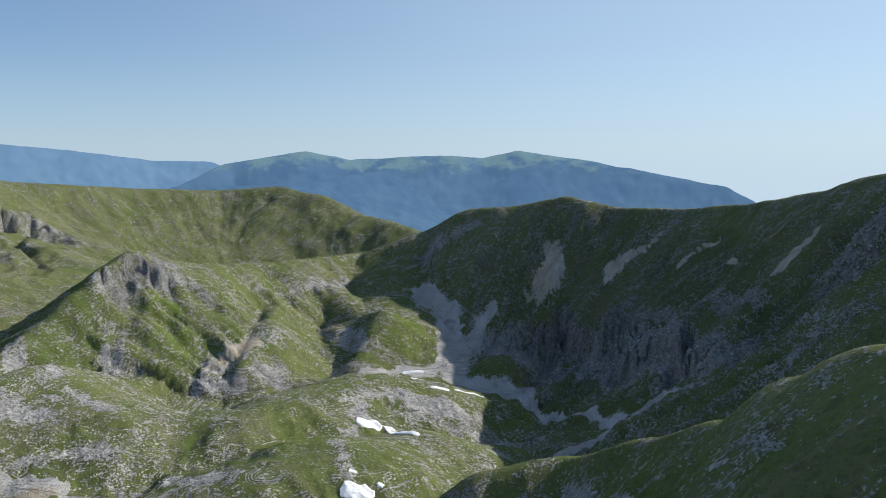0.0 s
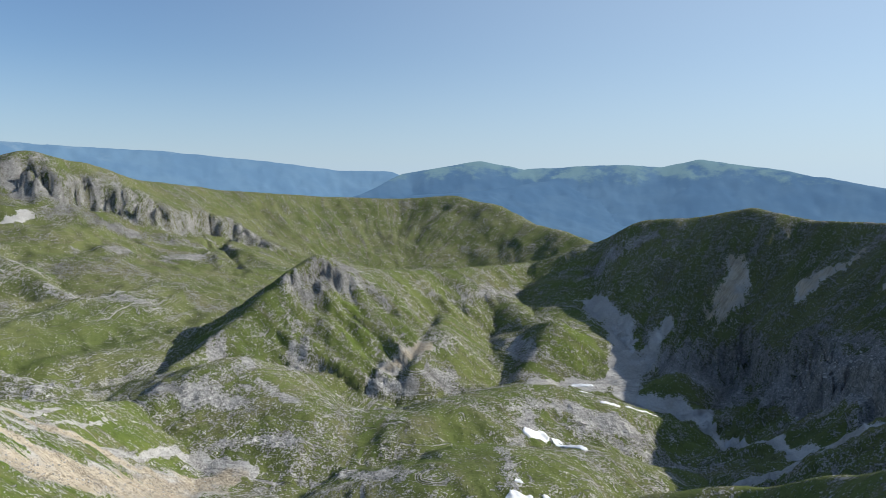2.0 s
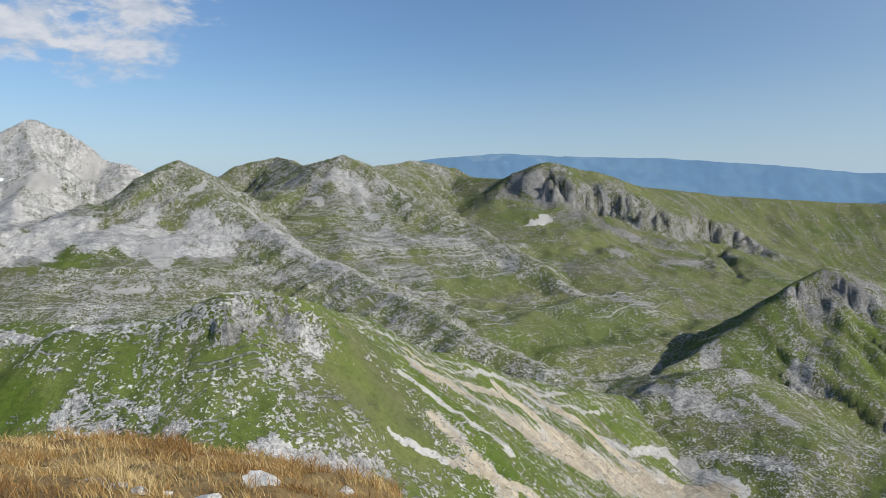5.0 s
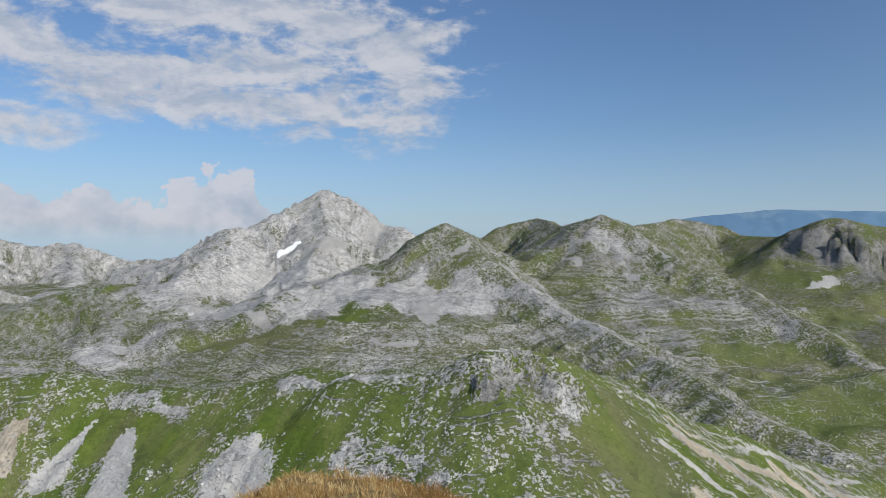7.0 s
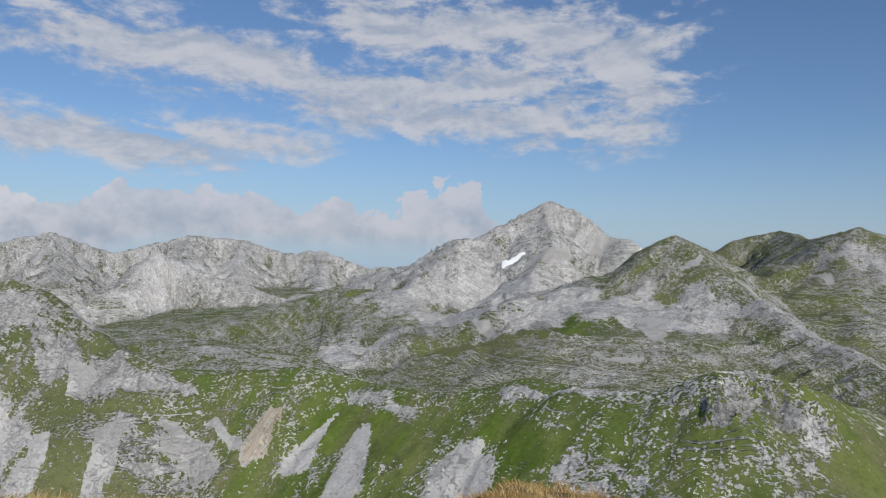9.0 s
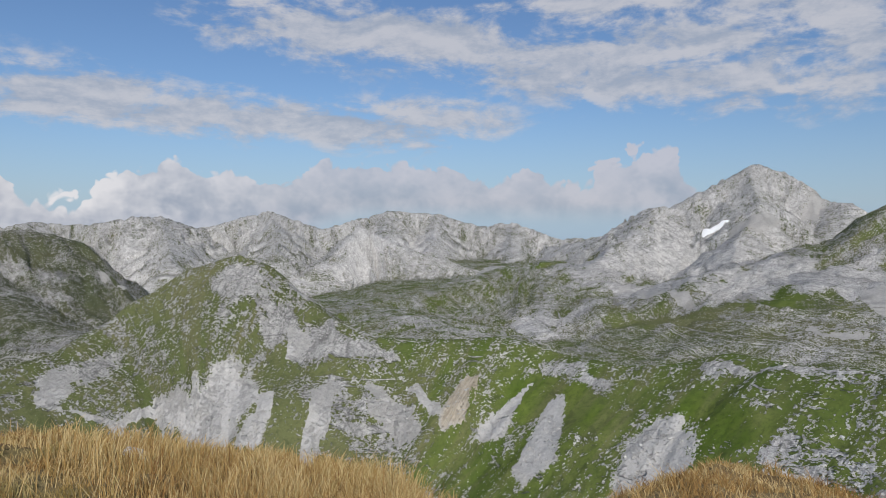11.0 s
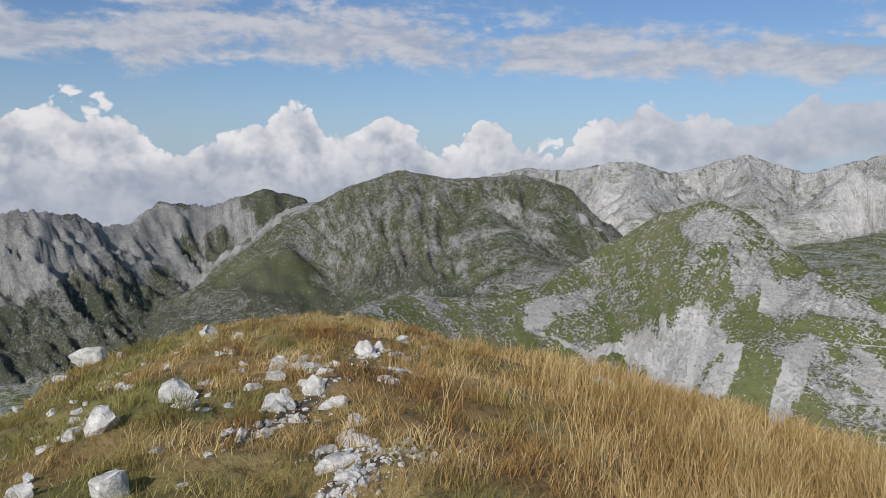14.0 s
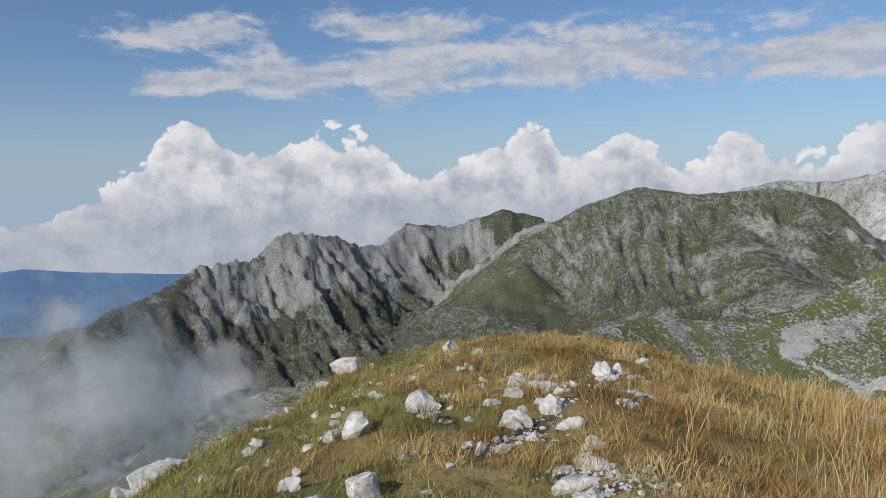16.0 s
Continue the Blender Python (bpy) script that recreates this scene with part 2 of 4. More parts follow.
    # shade inside clefts and gullies, put into the stone colour as dark lines
    def crevice_shade(scale, width):
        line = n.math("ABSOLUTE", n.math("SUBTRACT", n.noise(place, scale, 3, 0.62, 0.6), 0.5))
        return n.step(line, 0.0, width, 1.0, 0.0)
    crack_shade = n.math("MAXIMUM", n.math("MULTIPLY", crevice_shade(0.045, 0.026), 0.70), n.math("MULTIPLY", crevice_shade(0.15, 0.034), 0.60))
    crack_shade = n.math("MAXIMUM", crack_shade, n.step(n.noise(n.scaled(flow, (0.11, 0.018, 1)), 1.0, 3, 0.6), 0.56, 0.66, 0.0, 0.6))
    stone = n.mix(crack_shade, stone, n.mix(0.78, stone, (0.055, 0.055, 0.05)))
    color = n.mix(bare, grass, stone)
    gravel = n.mix(n.step(fine, 0.2, 0.8), (0.36, 0.355, 0.34), (0.56, 0.55, 0.53))
    tan = n.mix(n.step(streaks_fine, 0.3, 0.7), (0.34, 0.29, 0.215), (0.56, 0.49, 0.38))
    gravel = n.mix(pink, gravel, tan)
    gravel = n.mix(n.step(blocks, 0.45, 0.7, 0.0, 0.35), gravel, (0.36, 0.35, 0.32))
    loose = n.step(n.math("ADD", scree, n.math("MULTIPLY", ragged, 0.45)), -0.03, 0.06)
    color = n.mix(loose, color, gravel)
    relief = n.math("ADD", n.math("MULTIPLY", bare, n.math("ADD", n.math("MULTIPLY", fine, 3.4), n.math("MULTIPLY", blocks, 6.0))), n.math("MULTIPLY", blocks, 1.6))
    relief = n.math("ADD", relief, n.math("MULTIPLY", fine, 1.0))
    return finish(mat, n, color, 0.95, relief, 0.9, 1.0, 0.08)


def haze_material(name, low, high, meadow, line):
    """A far forested range, its distance haze put into blue colour and glow, with open meadows and rock above the tree
    line.
    """
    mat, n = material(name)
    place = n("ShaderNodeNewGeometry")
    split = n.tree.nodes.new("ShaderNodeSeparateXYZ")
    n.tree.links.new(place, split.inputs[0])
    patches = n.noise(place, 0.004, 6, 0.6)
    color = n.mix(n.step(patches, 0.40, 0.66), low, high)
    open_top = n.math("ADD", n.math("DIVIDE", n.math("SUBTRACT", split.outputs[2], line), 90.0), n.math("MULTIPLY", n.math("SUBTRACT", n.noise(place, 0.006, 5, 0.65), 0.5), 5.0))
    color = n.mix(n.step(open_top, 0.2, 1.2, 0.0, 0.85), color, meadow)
    # haze as emission: the hazed colour glows, only a dark share is lit
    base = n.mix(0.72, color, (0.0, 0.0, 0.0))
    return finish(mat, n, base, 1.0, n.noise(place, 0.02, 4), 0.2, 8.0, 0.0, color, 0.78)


TERRAIN = terrain_material()
FAR = {"far_blue_range": haze_material("far_hazed_forest", (0.130, 0.240, 0.380), (0.150, 0.265, 0.400), (0.200, 0.310, 0.430), 220.0),
       "far_forest_range": haze_material("near_hazed_forest", (0.080, 0.160, 0.275), (0.098, 0.185, 0.300), (0.165, 0.275, 0.320), 60.0),
       "far_blue_hills": haze_material("low_hazed_hills", (0.110, 0.200, 0.340), (0.150, 0.250, 0.390), (0.200, 0.300, 0.430), -300.0)}


# ---- terrain ----
def lattice(ix, iy, seed):
    h = (ix.astype(np.int64) * 374761393 + iy.astype(np.int64) * 668265263 + seed * 974634777) & 0x7FFFFFFF
    h = ((h ^ (h >> 13)) * 1274126177) & 0x7FFFFFFF
    return ((h ^ (h >> 16)) & 0xFFFF).astype(np.float32) * np.float32(2 * math.pi / 65536)


def gradient(x, y, seed=0):
    """Gradient noise, about -0.7 to 0.7."""
    fx, fy = np.floor(x), np.floor(y)
    u, v = (x - fx).astype(np.float32), (y - fy).astype(np.float32)
    ix, iy = fx.astype(np.int64), fy.astype(np.int64)
    su, sv = u * u * u * (u * (u * 6 - 15) + 10), v * v * v * (v * (v * 6 - 15) + 10)
    corner = []
    for dx, dy in ((0, 0), (1, 0), (0, 1), (1, 1)):
        a = lattice(ix + dx, iy + dy, seed)
        corner.append(np.cos(a) * (u - dx) + np.sin(a) * (v - dy))
    low = corner[0] + (corner[1] - corner[0]) * su
    return low + (corner[2] + (corner[3] - corner[2]) * su - low) * sv


def fractal(x, y, octaves, seed=0, sharp=False, gain=0.5):
    total, amp = np.zeros(x.shape, np.float32), 1.0
    for i in range(octaves):
        g = gradient(x * 2 ** i + 17.3 * i, y * 2 ** i - 9.1 * i, seed + i)
        total += amp * ((0.5 - 2 * np.abs(g)) if sharp else g)
        amp *= gain
    return total


SUMMIT_DROP = [(-180, .0222), (-178, .0220), (-140, .035), (-100, .045), (-40, .050), (20, .045), (48, .034), (54.5, .0265), (58.9, .0235),
               (65.3, .0200), (71.4, .0167), (77, .0145), (82, .0138), (86, .0158), (92, .0225), (97, .0255), (103.8, .0212), (106, .0192),
               (110, .0168), (114.6, .0156), (119, .0143), (122.7, .0123), (125.8, .0108), (129, .0098), (132.7, .0088), (136.7, .0078)]
SUMMIT_DROP += [(141.7, .0063), (146, .0057), (149.5, .0056), (153.9, .0060), (158.4, .0067), (161.9, .0078), (164.6, .0090), (167.3, .0110),
                (171.6, .0140), (175.7, .0170), (180, .0222)]


def summit(x, y):
    """The rounded top that the camera stands on."""
    r, az = np.hypot(x, y), np.degrees(np.arctan2(-x, y))
    a = np.interp(az, [p[0] for p in SUMMIT_DROP], [p[1] for p in SUMMIT_DROP])
    turn = 0.36 / a
    return np.where(r < turn, -a * r * r, -a * turn * turn - 0.72 * (r - turn))


FLOOR = []
for spots in (
        ((0, 0, -260), (150, 400, -262), (60, 900, -310), (250, 1000, -315), (-350, 900, -290), (-600, 1100, -330), (-800, 1000, -335), (-200, 600, -262)),
        ((-1100, 1400, -300), (-700, 1700, -300), (-500, 2300, -260), (300, 2300, -280), (0, 3300, -420), (1500, 3000, -420), (-1500, 3200, -200), (-1300, 400, -190)),
        ((-800, 100, -180), (-1200, -100, -200), (-1700, -300, -190), (-2500, -600, -160), (-2600, 900, -60), (-2300, 1500, 20), (-3400, -300, -110), (-250, -50, -190)),
        ((-250, 250, -230), (-300, -250, -230), (-700, -800, -420), (-300, -1100, -520), (200, -1500, -600), (-1300, -700, -330), (-2300, -1300, -260), (0, -3200, -640)),
        ((1500, -2500, -500), (1500, 0, -300), (2500, 2000, -400), (-1500, -3000, -500), (-3500, 2500, -50), (-4000, 900, -50)),
):
    FLOOR.extend(spots)


def valley(x, y):
    """The low ground between the mountains."""
    top, under = np.zeros(x.shape, np.float32), np.zeros(x.shape, np.float32)
    for fx, fy, fz in FLOOR:
        w = 1.0 / ((x - fx) ** 2 + (y - fy) ** 2 + 150.0 ** 2) ** 1.5
        top += w * fz
        under += w
    return top / under


# mountains: each has its look (rock, white, lush, crag, dull for painted cloud shade) and its ridges:
# crest line in metres, slope, base (how fast the slope eases off), rounding of the crest, crags, gullies
MOUNTAINS = []


def mountain(name, label, category, rock, white, lush, crag, dull=0.0, reach=1500):
    MOUNTAINS.append((name, label, category, (rock, white, lush, crag, dull), reach, []))


def ridge(name, line, slope, base, rounded, crag, gully):
    MOUNTAINS[-1][5].append((name, line, slope, base, rounded, crag, gully))


mountain("shaded_ridge", "dark green mountain ridge in shade, streaked with scree", "mountain", 0.36, 0.35, 0.30, 4)
ridge("main_ridge", [(-182, 1640, -153), (-60, 1599, -103), (60, 1549, -49), (123, 1515, -45), (241, 1460, -22), (334, 1380, -42), (409, 1286, -41), (478, 1155, -30), (521, 1025, -9), (538, 901, 13), (579, 689, 65), (573, 402, 51), (483, 129, 19), (295, -52, -14)], 1.0, 600, 12, 8, 18)
ridge("rock_shelf", [(390, 1156, -202), (314, 1210, -192), (214, 1221, -218), (103, 1145, -241)], 1.6, 110, 14, 7, 16)
mountain("grassy_spur", "grassy spur falling from the summit, partly shaded", "hill", 0.27, 0.5, 0.45, 2)
ridge("spur", [(217, 125, -11), (201, 223, -41), (187, 307, -66), (182, 379, -98), (173, 437, -141), (144, 500, -174), (94, 552, -208), (34, 559, -224)], 0.95, 600, 9, 6, 10)
mountain("cirque_hill", "green hill with grey rock bluffs beside the cirque", "hill", 0.34, 0.45, 0.45, 4)
ridge("crest", [(-182, 1640, -153), (-204, 1572, -146), (-283, 1483, -149), (-353, 1386, -147), (-403, 1289, -139), (-443, 1217, -127), (-466, 1181, -110), (-490, 1150, -100), (-510, 1103, -123), (-528, 1055, -148), (-547, 978, -185), (-560, 888, -217), (-556, 813, -230), (-695, 800, -266)], 0.75, 400, 8, 7, 16)
ridge("bluff", [(-320, 1363, -201), (-274, 1127, -215), (-282, 1022, -247)], 0.95, 300, 12, 9, 12)
ridge("bluff", [(-225, 1432, -189), (-134, 1293, -226), (-90, 1237, -211), (-125, 1113, -269)], 0.85, 300, 18, 8, 10)
ridge("shoulder", [(-182, 1640, -153), (-59, 1569, -108), (-79, 1488, -162), (-91, 1397, -206), (-96, 1317, -220)], 0.42, 400, 45, 6, 4)
mountain("grassy_hummock", "low grassy hummocks with pale rock outcrops", "hill", 0.36, 0.65, 0.45, 2.5)
ridge("hummock", [(43, 979, -275), (-105, 934, -246), (-174, 842, -243), (-214, 771, -244), (-275, 773, -248), (-345, 755, -230), (-442, 784, -198)], 0.45, 300, 40, 7, 5)
ridge("hummock", [(73, 797, -294), (-14, 740, -258), (-92, 633, -228), (-140, 583, -234)], 0.45, 250, 40, 7, 5)
mountain("grassy_plateau", "broad olive-green grassy mountain with a grey cliff", "mountain", 0.28, 0.3, 0.25, 6)
ridge("plateau", [(-103, 2498, -148), (-296, 2684, -107), (-480, 2809, -37), (-645, 2879, -6), (-844, 2879, -21), (-1110, 2733, -15), (-1399, 2426, 9), (-1484, 2074, 39), (-1523, 1855, 87), (-1592, 1728, 113), (-1806, 1728, 66), (-2059, 1747, 81), (-2303, 1763, 145), (-2488, 1676, 127)], 0.72, 270, 40, 6, 5)
mountain("streaked_mountain", "grey-green mountain with pale stripes of scree", "mountain", 0.40, 0.7, 0.2, 8)
ridge("crest", [(-1987, 1828, 65), (-2068, 1736, 112), (-2078, 1563, 133), (-1899, 1297, 99), (-1745, 1075, 121), (-1884, 1035, 94), (-2234, 1123, 136), (-2241, 989, 107)], 0.95, 200, 2, 9, 26)
ridge("spur", [(-1745, 1075, 121), (-1527, 1130, 17), (-1314, 1156, -57), (-1126, 1137, -119), (-948, 1097, -173), (-801, 1049, -225)], 0.70, 240, 3, 8, 24)
mountain("striped_shoulder", "grey-green mountain shoulder banded with limestone", "mountain", 0.44, 0.85, 0.2, 9)
ridge("crest", [(-1749, 742, 44), (-1697, 600, 87), (-1812, 572, 56)], 1.15, 170, 1, 8, 26)
ridge("spur", [(-1697, 600, 87), (-1574, 642, 21), (-1400, 664, -49), (-1169, 674, -110), (-935, 670, -148), (-751, 661, -183), (-633, 681, -212)], 0.70, 220, 3, 8, 24)
mountain("limestone_peak", "tall white limestone peak with a snow streak", "mountain", 0.66, 0.95, 0.2, 10)
ridge("summit_ridge", [(-2113, 613, 90), (-2168, 600, 100), (-2277, 493, 190), (-2314, 409, 215), (-2284, 272, 137), (-2245, 155, 87), (-2199, 55, 21), (-2300, -44, -7), (-2592, -206, -32)], 1.15, 330, 1, 5, 40)
ridge("spur", [(-2314, 409, 215), (-2114, 392, 101), (-1923, 323, -5), (-1731, 254, -70), (-1480, 190, -128)], 0.95, 250, 1, 6, 44)
ridge("spur", [(-2245, 155, 87), (-2000, -24, -63), (-1745, -127, -148), (-1493, -143, -184)], 0.6, 380, 5, 12, 34)
mountain("far_limestone_range", "distant chain of white jagged limestone peaks", "mountain range", 0.62, 1.0, 0.1, 16)
ridge("range", [(-3999, -77, 8), (-3992, -257, -6), (-4018, -504, 80), (-4040, -697, 61), (-4044, -932, 127), (-3926, -1182, 142), (-3665, -1474, 40), (-3514, -1692, 128), (-3264, -1947, 37), (-2920, -1930, 84), (-2829, -1975, 83), (-2754, -2160, 48), (-2623, -2317, 55), (-2504, -2300, 43), (-2469, -2480, 14)], 1.2, 330, 1, 16, 70)
ridge("spur", [(-4018, -504, 80), (-3640, -455, -30), (-3350, -400, -90)], 1.1, 300, 1, 9, 55)
ridge("spur", [(-4044, -932, 127), (-3640, -850, 10), (-3360, -800, -60)], 1.1, 300, 1, 9, 55)
ridge("spur", [(-3926, -1182, 142), (-3560, -1090, 30), (-3280, -1010, -50)], 1.1, 300, 1, 9, 55)
ridge("spur", [(-3514, -1692, 128), (-3160, -1500, 10), (-2860, -1370, -70)], 1.1, 300, 1, 9, 55)
ridge("spur", [(-2920, -1930, 84), (-2680, -1740, -10), (-2430, -1560, -100)], 1.1, 300, 1, 9, 55)
ridge("spur", [(-2623, -2317, 55), (-2400, -2080, -40), (-2230, -1900, -110)], 1.1, 300, 1, 9, 55)
ridge("foreland", [(-2783, -1121, -108), (-2981, -1017, 43), (-3000, -782, -65), (-3005, -520, -137)], 0.95, 360, 2, 12, 50)
mountain("green_saddle", "green saddle between limestone mountains", "hill", 0.44, 0.7, 0.45, 8)
ridge("saddle", [(-2000, -39, -78), (-2140, -203, -67), (-2069, -358, -108), (-1939, -491, -152), (-1801, -605, -163)], 0.35, 400, 40, 12, 14)
ridge("knoll", [(-980, -201, -129), (-1115, -283, -126), (-1191, -380, -122), (-1298, -524, -118)], 0.35, 300, 30, 12, 10)
mountain("pointed_hill", "green pointed hill with pale bare rock on its side", "hill", 0.38, 0.55, 0.08, 3)
ridge("crest", [(-569, -191, -79), (-578, -224, -68), (-590, -248, -48), (-595, -286, -22), (-601, -318, -13), (-590, -358, -27), (-576, -398, -53), (-537, -417, -77), (-486, -416, -90), (-424, -424, -97), (-351, -436, -88), (-286, -410, -93)], 0.72, 350, 5, 3, 7)
mountain("scree_ridge", "grassy ridge with white scree and broken rock", "hill", 0.345, 0.95, 0.72, 2.6)
ridge("crest", [(-569, -191, -79), (-572, -145, -81), (-565, -76, -75), (-539, -31, -84), (-500, 8, -83), (-478, 43, -78), (-464, 74, -67), (-439, 100, -68), (-429, 97, -68), (-398, 134, -65), (-378, 158, -48), (-379, 180, -46), (-372, 194, -54), (-399, 249, -72), (-437, 350, -117), (-479, 483, -166), (-493, 578, -194), (-501, 662, -218)], 0.80, 300, 8, 4, 5)
mountain("grey_mountain", "dark grey-green mountain with limestone bands", "mountain", 0.38, 0.40, 0.1, 10, 0.65)
ridge("crest", [(-927, -1658, -162), (-1083, -1741, -66), (-1174, -1680, -21), (-1287, -1596, 25), (-1392, -1505, 0), (-1567, -1398, 14), (-1655, -1372, -10), (-1783, -1373, -94), (-1952, -1396, -178)], 0.80, 480, 22, 12, 34)
ridge("spur", [(-1377, -1381, -66), (-1253, -1149, -147), (-1188, -996, -180)], 0.6, 400, 25, 12, 22)
mountain("jagged_ridge", "jagged grey limestone ridge above dark slopes", "mountain", 0.34, 0.18, 0.0, 20, 0.85)
ridge("crag", [(125, -1695, -289), (17, -1800, -230), (-44, -1849, -214), (-208, -1939, -151), (-298, -1978, -151), (-425, -2005, -79), (-556, -2025, -93), (-646, -2051, -133), (-721, -2078, -129), (-833, -2144, -68), (-992, -2130, -83), (-1119, -2067, -30), (-1226, -2005, -62)][:9], 1.7, 190, 2, 36, 34)
ridge("crest", [(125, -1695, -289), (17, -1800, -230), (-44, -1849, -214), (-208, -1939, -151), (-298, -1978, -151), (-425, -2005, -79), (-556, -2025, -93), (-646, -2051, -133), (-721, -2078, -129), (-833, -2144, -68), (-992, -2130, -83), (-1119, -2067, -30), (-1226, -2005, -62)][8:], 1.7, 190, 2, 36, 34)
mountain("far_blue_hills", "hazy blue hills low on the horizon", "backdrop", 0, 0, 0, 0, reach=700)
ridge("hills", [(1165, -4347, -471), (570, -4464, -306), (173, -4497, -356), (-294, -4490, -390), (-1648, -4080, -422)], 0.5, 900, 30, 8, 3)
mountain("far_blue_range", "hazy blue mountain range on the horizon", "backdrop", 0, 0, 0, 0, reach=700)
ridge("range", [(-3785, 2615, 201), (-3581, 2887, 247), (-3321, 3183, 276), (-2968, 3514, 251), (-2619, 3843, 241), (-2072, 4163, 189), (-1703, 4381, 141), (-1404, 4485, 138)], 0.6, 900, 20, 12, 3)
mountain("far_forest_range", "blue forested mountain range in the haze", "backdrop", 0, 0, 0, 0, reach=800)
ridge("range", [(-1400, 3640, -49), (-1178, 4032, 114), (-774, 4179, 187), (-526, 4217, 141), (-13, 4250, 168), (213, 4245, 152), (421, 4229, 193), (803, 4123, 132), (1114, 3998, 67), (1451, 3835, -8), (1596, 3722, -93), (2294, 3277, -138)], 0.6, 1200, 20, 10, 4)
ridge("foothill", [(-990, 3565, -7), (-710, 3529, 6), (-527, 3763, 35), (-323, 4087, 84)], 0.45, 700, 30, 10, 4)

# scree, bare rock and greener turf where they lie: kind, amount, from, to, radius there and here
PATCHES = []


def patch(kind, amount, ax, ay, bx, by, ra, rb):
    PATCHES.append((kind, amount, ax, ay, bx, by, ra, rb))


patch("scree", 0.8, -52, 1397, 11, 1299, 15, 20)
patch("scree", 1, 11, 1299, 14, 1145, 22, 30)
patch("scree", 1, -121, 1078, 5, 1145, 7, 19)
patch("scree", 1, 13, 1112, 119, 1084, 19, 20)
patch("scree", 0.6, 120, 1057, 203, 851, 9, 9)
patch("scree", 0.55, 249, 766, 168, 780, 7, 8)
patch("scree", 0.55, 168, 780, 57, 765, 8, 6)
patch("rock", 0.32, -97, 870, -99, 772, 20, 18)
patch("rock", 0.3, -94, 656, -79, 581, 8, 7)
patch("rock", 0.32, -59, 899, 11, 901, 18, 21)
patch("rock", 0.22, -16, 880, 78, 859, 40, 40)
patch("tan", 0.6, 452, 879, 399, 863, 5, 9)
patch("tan", 0.6, 372, 1258, 275, 1225, 4, 10)
patch("tan", 0.5, 199, 1356, 178, 1274, 14, 26)
patch("scree", 0.6, 84, 1271, 43, 1201, 12, 17)
patch("tan", 1, 437, 942, 395, 1016, 2, 5)
patch("tan", 1, 422, 1132, 357, 1117, 3, 5)
patch("rock", 0.30, 89, 1204, 242, 1052, 24, 25)
patch("rock", 0.34, 242, 1052, 294, 733, 33, 21)
patch("rock", 0.30, 277, 1065, 363, 844, 12, 13)
patch("rock", 0.2, 406, 756, 443, 765, 20, 27)
patch("rock", 0.25, 64, 1495, -50, 1489, 16, 16)
patch("rock", -0.2, 121, 1067, 266, 732, 16, 10)
patch("rock", 0.3, -486, 1099, -436, 1171, 20, 19)
patch("rock", 0.12, -318, 1010, -260, 1103, 32, 26)
patch("white", 0.15, -318, 1010, -260, 1103, 41, 35)
patch("tan", 0.6, -322, 1010, -285, 1065, 14, 16)
patch("white", -0.35, 219, 1320, 420, 763, 154, 100)
patch("rock", 0.3, -331, 979, -279, 984, 11, 16)
patch("rock", 0.3, -260, 1000, -237, 1037, 13, 15)
patch("rock", 0.3, -456, 1014, -449, 970, 10, 11)
patch("rock", 0.4, -175, 1231, -128, 1143, 15, 14)
patch("rock", 0.2, -327, 1271, -185, 1463, 14, 16)
patch("lush", 0.35, -77, 1182, -43, 1286, 36, 39)
patch("lush", 0.3, -425, 1069, -369, 1048, 53, 43)
patch("rock", 0.3, -569, 942, -427, 789, 13, 10)
patch("rock", 0.3, -434, 716, -392, 722, 17, 13)
patch("rock", 0.35, -393, 758, -353, 746, 9, 9)
patch("rock", 0.25, -392, 660, -317, 678, 12, 11)
patch("scree", 0.9, -396, 640, -337, 632, 6, 5)
patch("rock", 0.3, -247, 647, -170, 592, 13, 11)
patch("rock", 0.25, -297, 644, -265, 640, 5, 5)
patch("rock", -0.15, -188, 767, -104, 592, 36, 32)
patch("rock", 0.3, 91, 509, 117, 394, 8, 4)
patch("rock", 0.25, 126, 312, 133, 288, 5, 3)
patch("rock", 0.25, -1600, 1572, -1252, 1667, 52, 48)
patch("rock", 0.2, -1252, 1667, -953, 1912, 42, 29)
patch("scree", 0.8, -1440, 1452, -1416, 1544, 6, 13)
patch("rock", 0.3, -1194, 1407, -1019, 1704, 20, 18)
patch("rock", -0.12, -748, 727, -796, 932, 48, 47)
patch("lush", 0.3, -792, 803, -582, 769, 43, 30)
patch("rock", 0.12, -1301, 976, -1155, 1099, 75, 73)
patch("rock", 0.18, -951, 1118, -791, 1153, 45, 32)
patch("scree", 0.9, -1669, 1094, -1505, 1114, 3, 7)
patch("scree", 0.9, -1620, 1115, -1614, 1272, 3, 8)
patch("scree", 0.9, -1534, 650, -1452, 714, 3, 9)
patch("scree", 0.9, -1545, 687, -1521, 776, 3, 5)
patch("scree", 0.9, -1666, 914, -1598, 923, 9, 17)
patch("rock", 0.25, -1601, 1041, -1459, 980, 15, 13)
patch("scree", 0.8, -1612, 657, -1587, 584, 5, 8)
patch("scree", 1, -1318, 444, -1391, 446, 15, 34)
patch("lush", 0.5, -1484, 357, -1432, 289, 35, 45)
patch("rock", -0.45, -1484, 357, -1425, 288, 35, 45)
patch("rock", -0.35, -1523, 524, -1439, 530, 25, 31)
patch("rock", -0.35, -1496, 36, -1445, 213, 34, 34)
patch("rock", -0.4, -2018, -166, -2157, -48, 22, 23)
patch("lush", 0.4, -2407, -570, -2018, -166, 45, 31)
patch("scree", 0.9, -1299, 263, -1243, 379, 6, 8)
